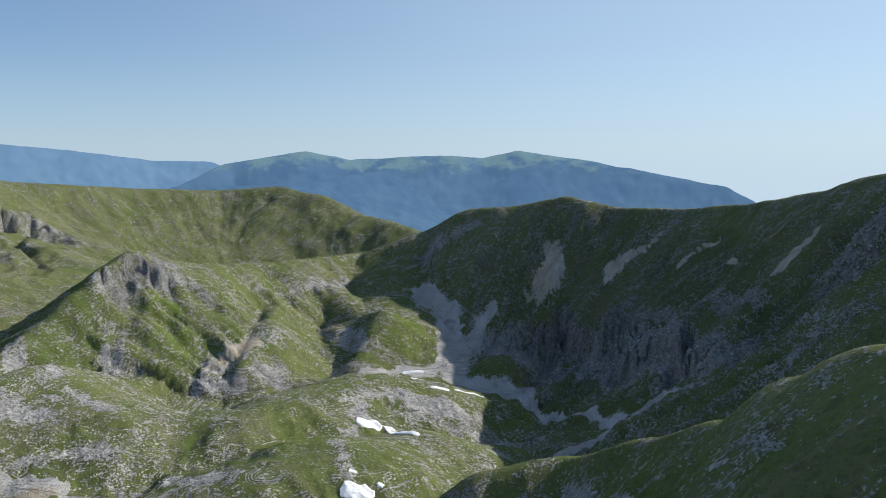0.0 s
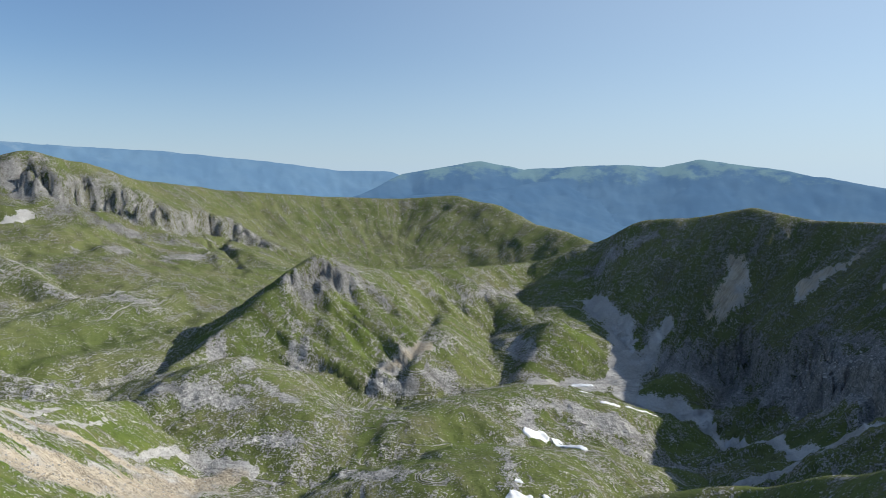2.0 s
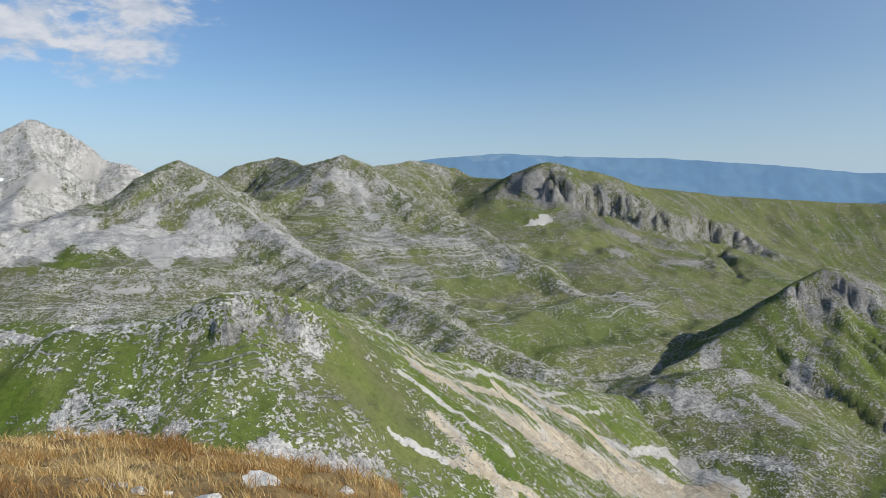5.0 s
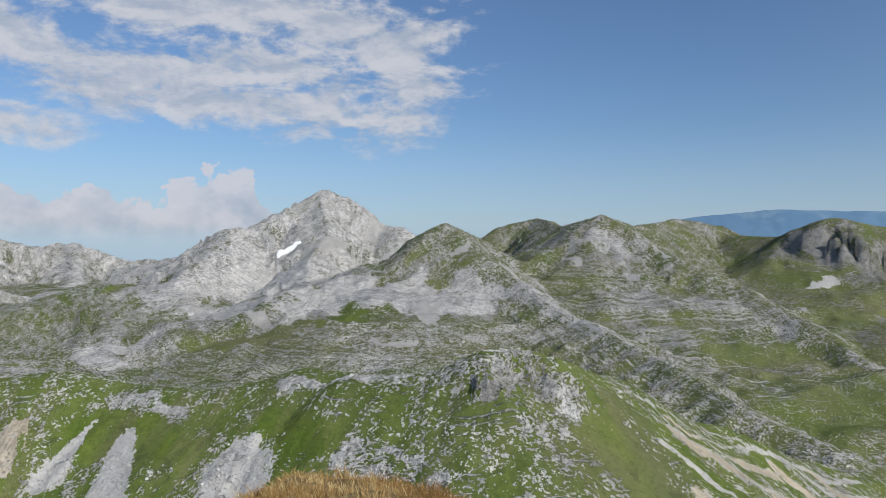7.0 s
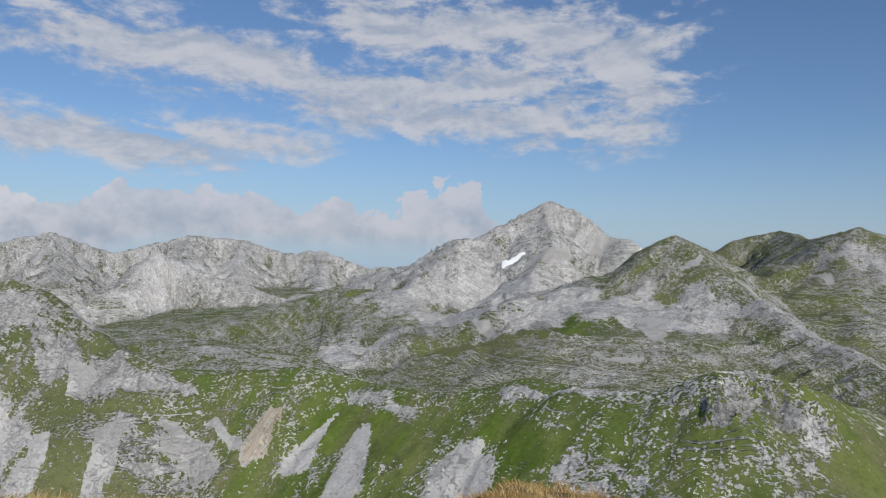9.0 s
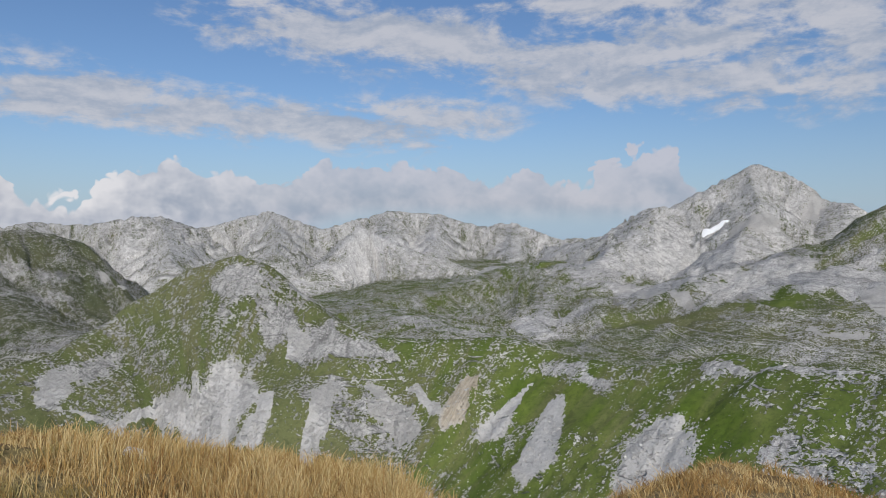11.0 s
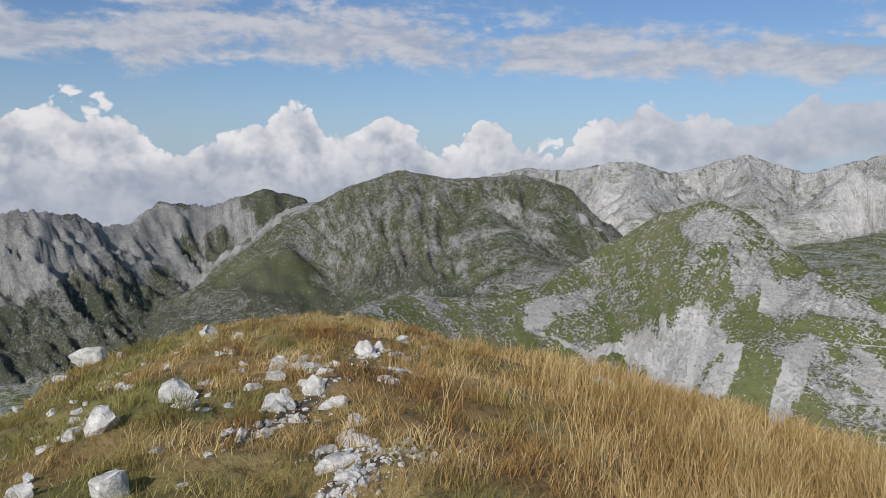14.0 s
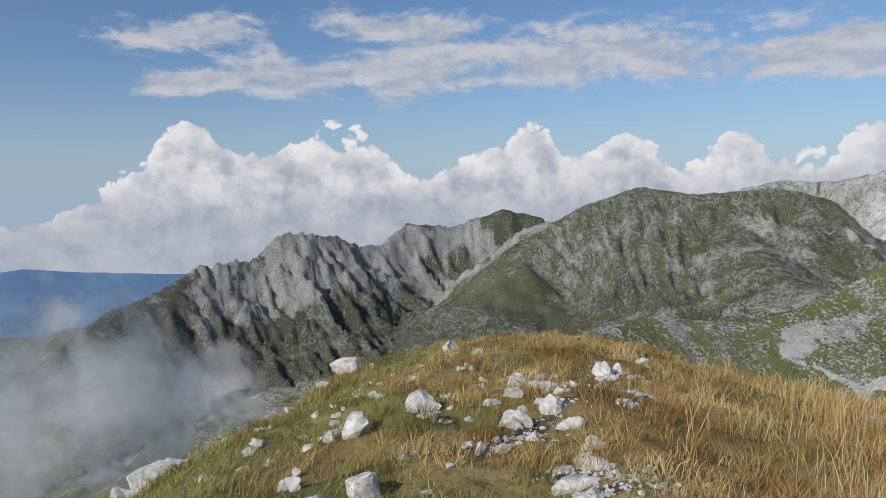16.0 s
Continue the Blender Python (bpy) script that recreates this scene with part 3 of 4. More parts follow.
patch("scree", 0.9, -1819, 42, -1526, 153, 11, 12)
patch("rock", 0.3, -1578, -57, -1547, -171, 31, 31)
patch("scree", 0.9, -2158, 526, -2174, 555, 17, 21)
patch("scree", 0.9, -2009, 324, -2025, 405, 19, 25)
patch("scree", 1, -371, 240, -425, 392, 1, 2)
patch("scree", 1, -425, 392, -474, 542, 2, 3)
patch("tan", 1, -373, 276, -401, 381, 2, 5)
patch("tan", 1, -411, 391, -348, 451, 6, 11)
patch("tan", 1, -449, 461, -358, 616, 4, 12)
patch("scree", 1, -285, 202, -270, 227, 2, 3)
patch("tan", 1, -270, 227, -247, 267, 3, 6)
patch("scree", 1, -420, 504, -419, 634, 3, 7)
patch("scree", 1, -419, 634, -337, 628, 7, 10)
patch("scree", 0.8, -335, 245, -280, 276, 3, 4)
patch("scree", 0.8, -422, 333, -432, 465, 1, 3)
patch("scree", 0.8, -421, 413, -464, 583, 1, 3)
patch("rock", 0.35, -492, 708, -433, 717, 9, 9)
patch("lush", -0.6, -352, 228, -299, 228, 13, 14)
patch("rock", -0.4, -324, 203, -279, 206, 15, 13)
patch("rock", 0.12, -328, 160, -339, 191, 7, 8)
patch("rock", 0.4, -288, 137, -265, 171, 6, 6)
patch("rock", 0.45, -323, 109, -323, 116, 8, 7)
patch("rock", 0.1, -348, 152, -355, 187, 8, 7)
patch("crag", 3.5, -340, 135, -356, 190, 14, 16)
patch("rock", -0.12, -345, 140, -358, 192, 14, 16)
patch("white", -0.45, -350, 150, -358, 185, 12, 12)
patch("crag", 5, -500, 1100, -430, 1160, 40, 40)
patch("crag", 6, -318, 1010, -260, 1103, 40, 30)
patch("white", -0.35, -348, 152, -354, 170, 8, 7)
patch("scree", 1, -505, -286, -482, -275, 5, 23)
patch("scree", 1, -482, -275, -447, -263, 28, 17)
patch("scree", 1, -489, -323, -456, -346, 5, 3)
patch("scree", 1, -489, -326, -468, -276, 6, 18)
patch("scree", 1, -491, -239, -450, -233, 6, 8)
patch("scree", 1, -446, -371, -460, -337, 2, 3)
patch("scree", 1, -504, -195, -475, -189, 5, 4)
patch("scree", 1, -476, -192, -445, -184, 3, 4)
patch("scree", 1, -519, -168, -504, -142, 3, 5)
patch("tan", 1, -524, -97, -491, -101, 4, 8)
patch("scree", 1, -513, -50, -480, -74, 2, 12)
patch("scree", 1, -483, -34, -434, -40, 7, 11)
patch("scree", 1, -425, 41, -413, 29, 3, 17)
patch("scree", 1, -413, 29, -393, 25, 18, 19)
patch("scree", 0.9, -525, -142, -503, -118, 3, 6)
patch("scree", 0.9, -501, -158, -488, -135, 5, 8)
patch("scree", 0.8, -470, -392, -446, -383, 7, 9)
patch("scree", 0.8, -547, -232, -527, -233, 9, 5)
patch("rock", 0.3, -495, -202, -485, -148, 16, 16)
patch("rock", 0.4, -544, -204, -553, -160, 5, 5)
patch("rock", 0.35, -528, -44, -473, 2, 7, 7)
patch("rock", 0.3, -572, -321, -548, -268, 9, 12)
patch("rock", 0.35, -548, -268, -544, -213, 11, 9)
patch("rock", 0.4, -577, -319, -551, -225, 12, 14)
patch("rock", 0.35, -454, -393, -519, -386, 7, 8)
patch("rock", 0.2, -374, 78, -341, 100, 9, 8)
patch("rock", 0.35, -460, 61, -417, 100, 6, 5)
patch("rock", -0.4, -500, -41, -444, 2, 15, 14)
patch("rock", -0.3, -424, 53, -393, 71, 13, 12)
patch("rock", -0.35, -425, -208, -439, -157, 15, 14)
patch("lush", 0.2, -500, -41, -396, 63, 23, 18)
patch("rock", 0.2, -1392, -1335, -1455, -1222, 27, 23)
patch("rock", 0.2, -1133, -1322, -1409, -1165, 19, 20)
patch("scree", 0.6, -1571, -1183, -1603, -1139, 9, 15)
patch("rock", 0.3, -1152, -1226, -1072, -1065, 13, 9)
patch("rock", 0.5, -211, -1898, -449, -1915, 73, 90)
patch("rock", 0.5, -452, -1924, -698, -2019, 91, 82)
patch("rock", 0.5, -713, -2059, -1014, -1810, 57, 48)
patch("rock", -0.2, -852, -1528, -934, -1409, 80, 52)
patch("rock", -0.15, -1064, -1240, -1121, -1057, 38, 28)
patch("lush", 0.4, -1092, -1216, -1145, -1065, 33, 31)
patch("rock", 0.12, -1007, -1623, -1237, -1443, 59, 58)
patch("white", -0.45, -1639, 1611, -1252, 1667, 70, 64)
patch("white", -0.4, -1252, 1667, -1001, 2008, 48, 34)
patch("white", -0.4, -486, 1099, -436, 1171, 28, 29)
patch("rock", 0.32, -1994, -74, -1693, 143, 76, 65)
patch("rock", 0.35, -2048, 172, -1519, 401, 63, 60)
patch("rock", 0.28, -1439, 438, -1349, 541, 69, 56)
patch("rock", 0.2, -2813, -972, -3700, -935, 91, 88)
patch("rock", 0.15, -1116, -343, -992, -182, 36, 23)
patch("tan", 0.65, -357, 272, -360, 413, 7, 21)
patch("tan", 0.65, -360, 413, -369, 578, 19, 26)
patch("tan", 0.5, -301, 237, -249, 245, 6, 8)
patch("rock", 0.5, -1595, 271, -1426, 522, 87, 81)
patch("rock", 0.12, -446, 68, -382, 139, 14, 12)
patch("rock", 0.2, -1369, 674, -1100, 691, 47, 40)
patch("rock", 0.15, -1412, 945, -927, 738, 78, 54)
patch("white", 0.25, -1392, -1335, -1443, -1194, 30, 29)
patch("white", 0.2, -1133, -1322, -1409, -1165, 21, 22)
# dull patches: turf colour darkened where shade lies on the slopes
patch("dull", 0.8, -814, -1463, -903, -1410, 77, 64)
patch("dull", 0.8, -494, -1769, -756, -1512, 98, 91)
patch("dull", 0.7, -1038, -1419, -1078, -1080, 35, 28)
patch("dull", 0.8, -98, -1781, -335, -1691, 164, 132)
patch("dull", 0.3, 219, 1320, 420, 763, 154, 100)
patch("rock", 0.2, -1685, 958, -1593, 1070, 30, 29)
patch("rock", 0.5, -758, -2088, -1010, -2090, 51, 46)
patch("rock", 0.5, -1011, -2090, -1066, -1745, 46, 31)

# cliffs: the upper edge, the drop below it, the width of the face, how far the step takes to even out
SCARPS = []


def scarp(edge, drop, width, recover):
    SCARPS.append(([(x, y, math.hypot(x, y)) for x, y in edge], drop, width, recover))


scarp([(-1664, 1602), (-1559, 1644), (-1500, 1698), (-1419, 1780), (-1305, 1851), (-1269, 2053), (-1180, 2119), (-1025, 2057)], 52, 48, 600)
scarp([(91, 1228), (181, 1194), (253, 1105), (289, 896), (329, 793)], 38, 25, 260)
scarp([(-510, 1075), (-492, 1122), (-470, 1145), (-424, 1163)], 18, 14, 140)
scarp([(-360, 149), (-363, 165), (-364, 182), (-354, 193)], 4, 7, 50)


def crest(x, y, line, blend=18.0):
    """For each place: distance to the crest line, and the crest's height and the way along it there, blended between near segments."""
    best = high = along = weight = None
    run = 0.0
    for (ax, ay, az), (bx, by, bz) in zip(line, line[1:]):
        dx, dy = bx - ax, by - ay
        size = math.hypot(dx, dy) + 1e-6
        f = np.clip(((x - ax) * dx + (y - ay) * dy) / (size * size), 0, 1)
        d = np.sqrt((x - ax - f * dx) ** 2 + (y - ay - f * dy) ** 2)
        if best is None:
            best, high, along, weight = d, az + f * (bz - az), run + f * size, np.ones(x.shape, np.float32)
        else:
            least = np.minimum(best, d)
            keep, add = np.exp((least - best) / blend), np.exp((least - d) / blend)
            best, high, along, weight = least, high * keep + (az + f * (bz - az)) * add, along * keep + (run + f * size) * add, weight * keep + add
        run += size
    return best, high / weight, along / weight


def cone(x, y, ax, ay, bx, by, ra, rb):
    """1 on the line from a to b, 0 at the radius (which goes from ra to rb), less outside."""
    dx, dy = bx - ax, by - ay
    f = np.clip(((x - ax) * dx + (y - ay) * dy) / (dx * dx + dy * dy + 1e-6), 0, 1)
    return 1 - np.hypot(x - ax - f * dx, y - ay - f * dy) / (ra + f * (rb - ra))


def terrain(x, y):
    """Height, owner (0 ground, -1 summit, 1.. mountains), ridge of the owner, flow coordinates and the fields of the surface."""
    x, y = x.astype(np.float32), y.astype(np.float32)
    rough = fractal(x / 90, y / 90, 6, 3)
    craggy = fractal(x / 120, y / 120, 6, 40, True, 0.6)
    height = valley(x, y) + 22 * fractal(x / 260, y / 260, 5, 11) + 5 * rough
    owner, strand = np.zeros(x.shape, np.int32), np.zeros(x.shape, np.int32)
    along, down = x.copy(), y.copy()
    weight = np.ones(x.shape, np.float32)
    style_of = [np.full(x.shape, v, np.float32) for v in (0.39, 0.75, 0.40, 5.0, 0.0)]
    seed = 100
    for index, (_, _, _, style, reach, ridges) in enumerate(MOUNTAINS, 1):
        for count, (_, line, slope, base, rounded, crag, gully) in enumerate(ridges):
            seed += 7
            xs, ys = [p[0] for p in line], [p[1] for p in line]
            here = np.nonzero((x > min(xs) - reach) & (x < max(xs) + reach) & (y > min(ys) - reach) & (y < max(ys) + reach))[0]
            if not len(here):
                continue
            px, py = x[here], y[here]
            sway = min(26.0, 0.012 * math.hypot(xs[0], ys[0]))
            d, top, run = crest(px + sway * fractal(px / 170, py / 170, 2, seed), py + sway * fractal(px / 170, py / 170, 2, seed + 3), line)
            soft = np.sqrt(d * d + rounded * rounded) - rounded
            fall = base * np.log1p(slope * soft / base)
            cut = np.clip(d / 90, 0, 1)
            carve = gully * cut * fractal(run / 75, d / 420, 5, seed + 1, True, 0.58)
            h = top - fall + carve + crag * (0.15 + 0.85 * np.clip(d / 60, 0, 1)) * craggy[here] * 0.8 + (0.25 + cut) * 6 * rough[here]
            h = np.where(d > reach, -900, h)
            old = height[here]
            most = np.maximum(old, h)
            keep, add = np.exp(np.clip((old - most) / 7, -30, 0)) * weight[here], np.exp(np.clip((h - most) / 7, -30, 0))
            for field, v in zip(style_of, style):
                field[here] = (field[here] * keep + v * add) / (keep + add)
            weight[here] = keep + add
            win = h > old
            rows = here[win]
            height[rows], owner[rows], strand[rows] = h[win], index, count
            along[rows], down[rows] = run[win] + 500 * seed, d[win]
    r = np.hypot(x, y)
    top = summit(x, y) + 1.5 * rough * np.clip((r - 40) / 60, 0, 1)
    win = top > height
    height, owner = np.where(win, top, height), np.where(win, -1, owner)
    rock, white, lush, crag, dull = style_of
    rock[win], lush[win], white[win], crag[win] = 0.36, 0.45, 0.8, 1.5
    scree, pink, fan = np.full(x.shape, -1.0, np.float32), np.zeros(x.shape, np.float32), np.zeros(x.shape, np.int32)
    ripple = 1.5 * fractal(x / 60, y / 60, 5, 95, gain=0.65)
    far = np.clip(r / 550, 0.5, 2.2)
    wx = x + far * (9 * fractal(x / (26 * far), y / (26 * far), 4, 111, gain=0.6) + 2.0 * fractal(along / 5, down / 60, 2, 113))
    wy = y + far * (9 * fractal(x / (26 * far), y / (26 * far), 4, 117, gain=0.6) + 2.0 * fractal(along / 5, down / 60, 2, 119))
    core = np.full(x.shape, -1.0, np.float32)
    for number, (kind, amount, *shape) in enumerate(PATCHES):
        near = np.nonzero((np.abs(x - (shape[0] + shape[2]) / 2) < abs(shape[0] - shape[2]) + 3 * max(shape[4:]) + 5) &
                          (np.abs(y - (shape[1] + shape[3]) / 2) < abs(shape[1] - shape[3]) + 3 * max(shape[4:]) + 5))[0]
        if not len(near):
            continue
        c = cone(wx[near], wy[near], *shape)
        soft = np.clip(c * 1.6 + 0.3 + ripple[near], 0, 1)
        if kind in ("scree", "tan"):
            plain = cone(x[near], y[near], *shape) * amount
            fan[near] = np.where(plain > core[near], number, fan[near])
            core[near] = np.maximum(core[near], plain)
            scree[near] = np.maximum(scree[near], c * amount)
            if kind == "tan":
                pink[near] = np.maximum(pink[near], soft)
        elif kind == "rock":
            rock[near] += amount * soft
        elif kind == "lush":
            lush[near] += amount * soft
        elif kind == "dull":
            dull[near] += amount * soft
        elif kind == "crag":
            crag[near] += amount * soft
        elif kind == "white":
            white[near] += amount * soft
    for edge, drop, width, recover in SCARPS:
        xs, ys = [p[0] for p in edge], [p[1] for p in edge]
        near = np.nonzero((x > min(xs) - recover) & (x < max(xs) + recover) & (y > min(ys) - recover) & (y < max(ys) + recover))[0]
        if not len(near):
            continue
        d, reach_of, run = crest(x[near], y[near], edge)
        size = sum(math.dist(p[:2], q[:2]) for p, q in zip(edge, edge[1:]))
        side = np.where(r[near] < reach_of, d, -d) + 1.9 * width * fractal(x[near] / (width * 3.2), y[near] / (width * 3.2), 5, 98, gain=0.7)
        ends = np.clip(np.minimum(run, size - run) / (0.18 * size) + 0.15, 0, 1) * np.clip(1.4 - np.maximum(d - recover * 0.6, 0) / (recover * 0.4), 0, 1)
        step = np.clip(side / width, 0, 1)
        step = step * step * (3 - 2 * step) * np.clip(1 - (side - width) / recover, 0, 1)
        height[near] -= drop * step * ends * (1 + 0.5 * fractal(run / (width * 2.5), d / 90, 3, 99))
        face = np.clip(1.6 - np.abs(side - width * 0.55) / (width * 0.9), 0, 1) * np.clip(ends * 2, 0, 1)
        rock[near] += 0.30 * face
        white[near] -= 0.1 * face
    # stone through turf: streaks down the slope, bands along it, and plain patches
    patchy = 1.0 * fractal(along / 24, down / 190, 4, 60) + 0.7 * fractal(x / 50, y / 50, 6, 70, gain=0.65) + 0.22 * fractal(along / 150, height / 11, 4, 80) + 0.5 * fractal(x / 130, y / 130, 3, 82)
    bare = 0.26 * patchy + (rock - 0.5) * 1.35
    scree = scree + 0.30 * fractal(along / 8, down / 70, 4, 85) + 0.34 * fractal(x / 20, y / 20, 5, 88, gain=0.6) + 0.06
    loose = np.clip(scree * 4, 0, 1)
    size = np.clip(r / 700, 0.5, 1.5)
    edges = fractal(x / (22 * size), y / (22 * size), 4, 90, True, 0.6)
    height = height + np.clip(bare * 2 + 0.4, 0, 1) * (1 - 0.6 * loose) * crag * edges * 0.55 * np.clip((r - 60) / 100, 0, 1)
    return height, owner, strand, along, down, bare, np.clip(white, 0, 1), np.clip(lush, 0, 1), np.clip(dull, 0, 1), scree, pink, fan, core


def polar(azimuths, radii):
    a, r = np.meshgrid(np.radians(azimuths), radii, indexing="ij")
    return (-np.sin(a) * r).ravel(), (np.cos(a) * r).ravel()


def sheet(name, points, quads, material, fields=(), uv=None):
    used, inverse = np.unique(quads, return_inverse=True)
    quads = inverse.reshape(quads.shape)
    me = bpy.data.meshes.new(name)
    me.vertices.add(len(used))
    me.vertices.foreach_set("co", points[used].astype(np.float32).ravel())
    me.loops.add(quads.size)
    me.loops.foreach_set("vertex_index", quads.ravel().astype(np.int32))
    me.polygons.add(len(quads))
    me.polygons.foreach_set("loop_start", np.arange(0, quads.size, 4, dtype=np.int32))
    me.polygons.foreach_set("use_smooth", np.ones(len(quads), bool))
    me.update(calc_edges=True)
    for key, values in fields:
        me.attributes.new(key, "FLOAT", "POINT").data.foreach_set("value", values[used].astype(np.float32))
    if uv is not None:
        me.uv_layers.new(name="flow").data.foreach_set("uv", uv[used][quads.ravel()].astype(np.float32).ravel())
    me.materials.append(material)
    return new(name, me)


COLUMNS = np.concatenate([np.arange(-36, 186, 0.185), np.arange(186, 324, 3.0)])
RADII = 30 * np.exp(np.linspace(0, math.log(4850 / 30), 790))


def mesh_parts():
    """The whole terrain as one continuous surface, split into the ground and the parts of each mountain."""
    gx, gy = polar(COLUMNS, RADII)
    gz, owner, strand, along, down, bare, white, lush, dull, scree, pink, fan, core = terrain(gx, gy)
    slots = np.arange(len(COLUMNS) * len(RADII)).reshape(len(COLUMNS), len(RADII))
    after = np.roll(slots, -1, axis=0)
    quads = np.stack([slots[:, :-1], after[:, :-1], after[:, 1:], slots[:, 1:]], -1).reshape(-1, 4)
    points = np.stack([gx, gy, gz], -1)
    first = quads[:, 0]
    face_owner, face_strand = owner[first], np.where(core[first] > 0.0, 100 + fan[first], strand[first])
    for number in np.unique(face_strand[face_strand > 99]):
        for index in np.unique(face_owner[face_strand == number]):
            left = set(np.nonzero((face_strand == number) & (face_owner == index))[0].tolist())
            pieces = []
            while left:
                todo, piece = [left.pop()], []
                while todo:
                    at = todo.pop()
                    piece.append(at)
                    for beside in (at - 1, at + 1, at - len(RADII) + 1, at + len(RADII) - 1):
                        if beside in left:
                            left.discard(beside)
                            todo.append(beside)
                pieces.append(piece)
            for piece in sorted(pieces, key=len)[:-1]:
                face_strand[piece] = strand[first[piece]]
    fields = [("rock", bare), ("white", white), ("lush", lush), ("scree", scree), ("pink", pink), ("dull", dull)]
    flow = np.stack([along, down], -1)
    for index, (name, label, category, _, _, ridges) in enumerate(MOUNTAINS, 1):
        far = category == "backdrop"
        line = ridges[0][1]
        top = new(name)
        top.location = line[len(line) // 2]
        tagged(top, label, "mountain range" if far else category, kind="structure" if far else "")
        owned = face_owner == index
        for count in np.unique(face_strand[owned]):
            mine = quads[owned & (face_strand == count)]
            if len(mine):
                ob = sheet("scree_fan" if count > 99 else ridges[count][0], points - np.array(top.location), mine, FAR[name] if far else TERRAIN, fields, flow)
                ob.parent = top
                if count > 99:
                    tagged(ob, "fan of pale loose scree")
    tagged(sheet("ground", points, quads[face_owner == 0], TERRAIN, fields, flow), "valley floors of turf and broken limestone", "ground", kind="structure")
    tagged(sheet("summit_slope", points, quads[face_owner == -1], TERRAIN, fields, flow), "steep grassy sides of the summit", "ground", kind="structure")
    return points, bare, scree, owner


points, bare_field, scree_field, owner_field = mesh_parts()


# ---- stones on the slopes ----
def stone_material(name, dark, light, scale):
    mat, n = material(name)
    place = n("ShaderNodeNewGeometry")
    grain = n.noise(place, scale, 6, 0.7)
    stain = n.noise(place, scale * 0.25, 4, 0.6)
    color = n.mix(n.step(grain, 0.3, 0.7), dark, light)
    color = n.mix(n.step(stain, 0.55, 0.72, 0.0, 0.6), color, (0.23, 0.22, 0.19))
    crack = n.noise(n.scaled(place, (1, 1, 2.2)), scale * 0.8, 5, 0.65)
    return finish(mat, n, color, 0.92, n.math("ADD", grain, n.math("MULTIPLY", crack, 1.5)), 1.0, 0.25 / scale, 0.15)


LIMESTONE = stone_material("limestone", (0.36, 0.355, 0.34), (0.74, 0.73, 0.70), 11.0)
BOULDER = stone_material("boulder_stone", (0.30, 0.295, 0.28), (0.62, 0.61, 0.58), 0.6)


def triangles(name, verts, tris, material, smooth=False, fields=()):
    me = bpy.data.meshes.new(name)
    me.vertices.add(len(verts))
    me.vertices.foreach_set("co", np.asarray(verts, np.float32).ravel())
    me.loops.add(tris.size)
    me.loops.foreach_set("vertex_index", tris.ravel().astype(np.int32))
    me.polygons.add(len(tris))
    me.polygons.foreach_set("loop_start", np.arange(0, tris.size, 3, dtype=np.int32))
    me.polygons.foreach_set("use_smooth", np.full(len(tris), smooth))
    me.update(calc_edges=True)
    for key, values in fields:
        me.attributes.new(key, "FLOAT", "POINT").data.foreach_set("value", np.asarray(values, np.float32))
    me.materials.append(material)
    return new(name, me)


def pebble_shape():
    bm = bmesh.new()
    bmesh.ops.create_icosphere(bm, subdivisions=1, radius=1.0)
    v = np.array([p.co[:] for p in bm.verts])
    t = np.array([[p.index for p in f.verts] for f in bm.faces])
    bm.free()
    return v, t


def scatter(name, places, sizes, material, rng, flat=0.7):
    """Many angular stones as one mesh."""
    v, t = pebble_shape()
    count = len(places)
    shape = v[None] * (1 + 0.45 * rng.standard_normal((count, len(v), 1)).clip(-1.2, 1.2))
    turn = rng.uniform(0, 2 * math.pi, count)
    c, s = np.cos(turn)[:, None], np.sin(turn)[:, None]
    wide = rng.uniform(0.6, 1.5, (count, 1))
    x, y, z = shape[..., 0] * wide, shape[..., 1], shape[..., 2] * flat
    verts = np.stack([x * c - y * s, x * s + y * c, z], -1) * sizes[:, None, None] + places[:, None]
    tris = t[None] + (np.arange(count) * len(v))[:, None, None]
    return triangles(name, verts.reshape(-1, 3), tris.reshape(-1, 3), material)


rng = np.random.default_rng(5)
reach = np.hypot(points[:, 0], points[:, 1])
chance = np.where((reach > 230) & (reach < 1150) & (owner_field >= 0) & (bare_field > -0.05) & (scree_field < 0), np.clip(bare_field + 0.15, 0.05, 1.0), 0)
chance *= np.abs(((np.degrees(np.arctan2(-points[:, 0], points[:, 1])) + 106) % 360) - 180) < 112
pick = rng.choice(len(points), 9000, replace=False, p=chance / chance.sum())
spots = points[pick]
sizes = (0.3 + 1.0 * rng.random(len(pick)) ** 2.5) * np.clip(np.hypot(spots[:, 0], spots[:, 1]) / 600, 0.6, 1.5)
jitter = rng.uniform(-1, 1, (len(pick), 2)) * (np.hypot(spots[:, 0], spots[:, 1]) * 0.0016)[:, None]
spots[:, :2] += jitter
tagged(scatter("boulder_field", spots + [0, 0, 0.1], sizes, BOULDER, rng), "loose pale limestone boulders strewn over the slopes", "boulders", kind="stuff")
pick = rng.choice(np.nonzero((scree_field > -0.25) & (reach > 230) & (reach < 1100))[0], 3500, replace=False)
tagged(scatter("scree_stones", points[pick] + [0, 0, 0.05], 0.3 + 0.7 * rng.random(len(pick)) ** 2, BOULDER, rng), "pale stones lying on the scree", "stones", kind="stuff")


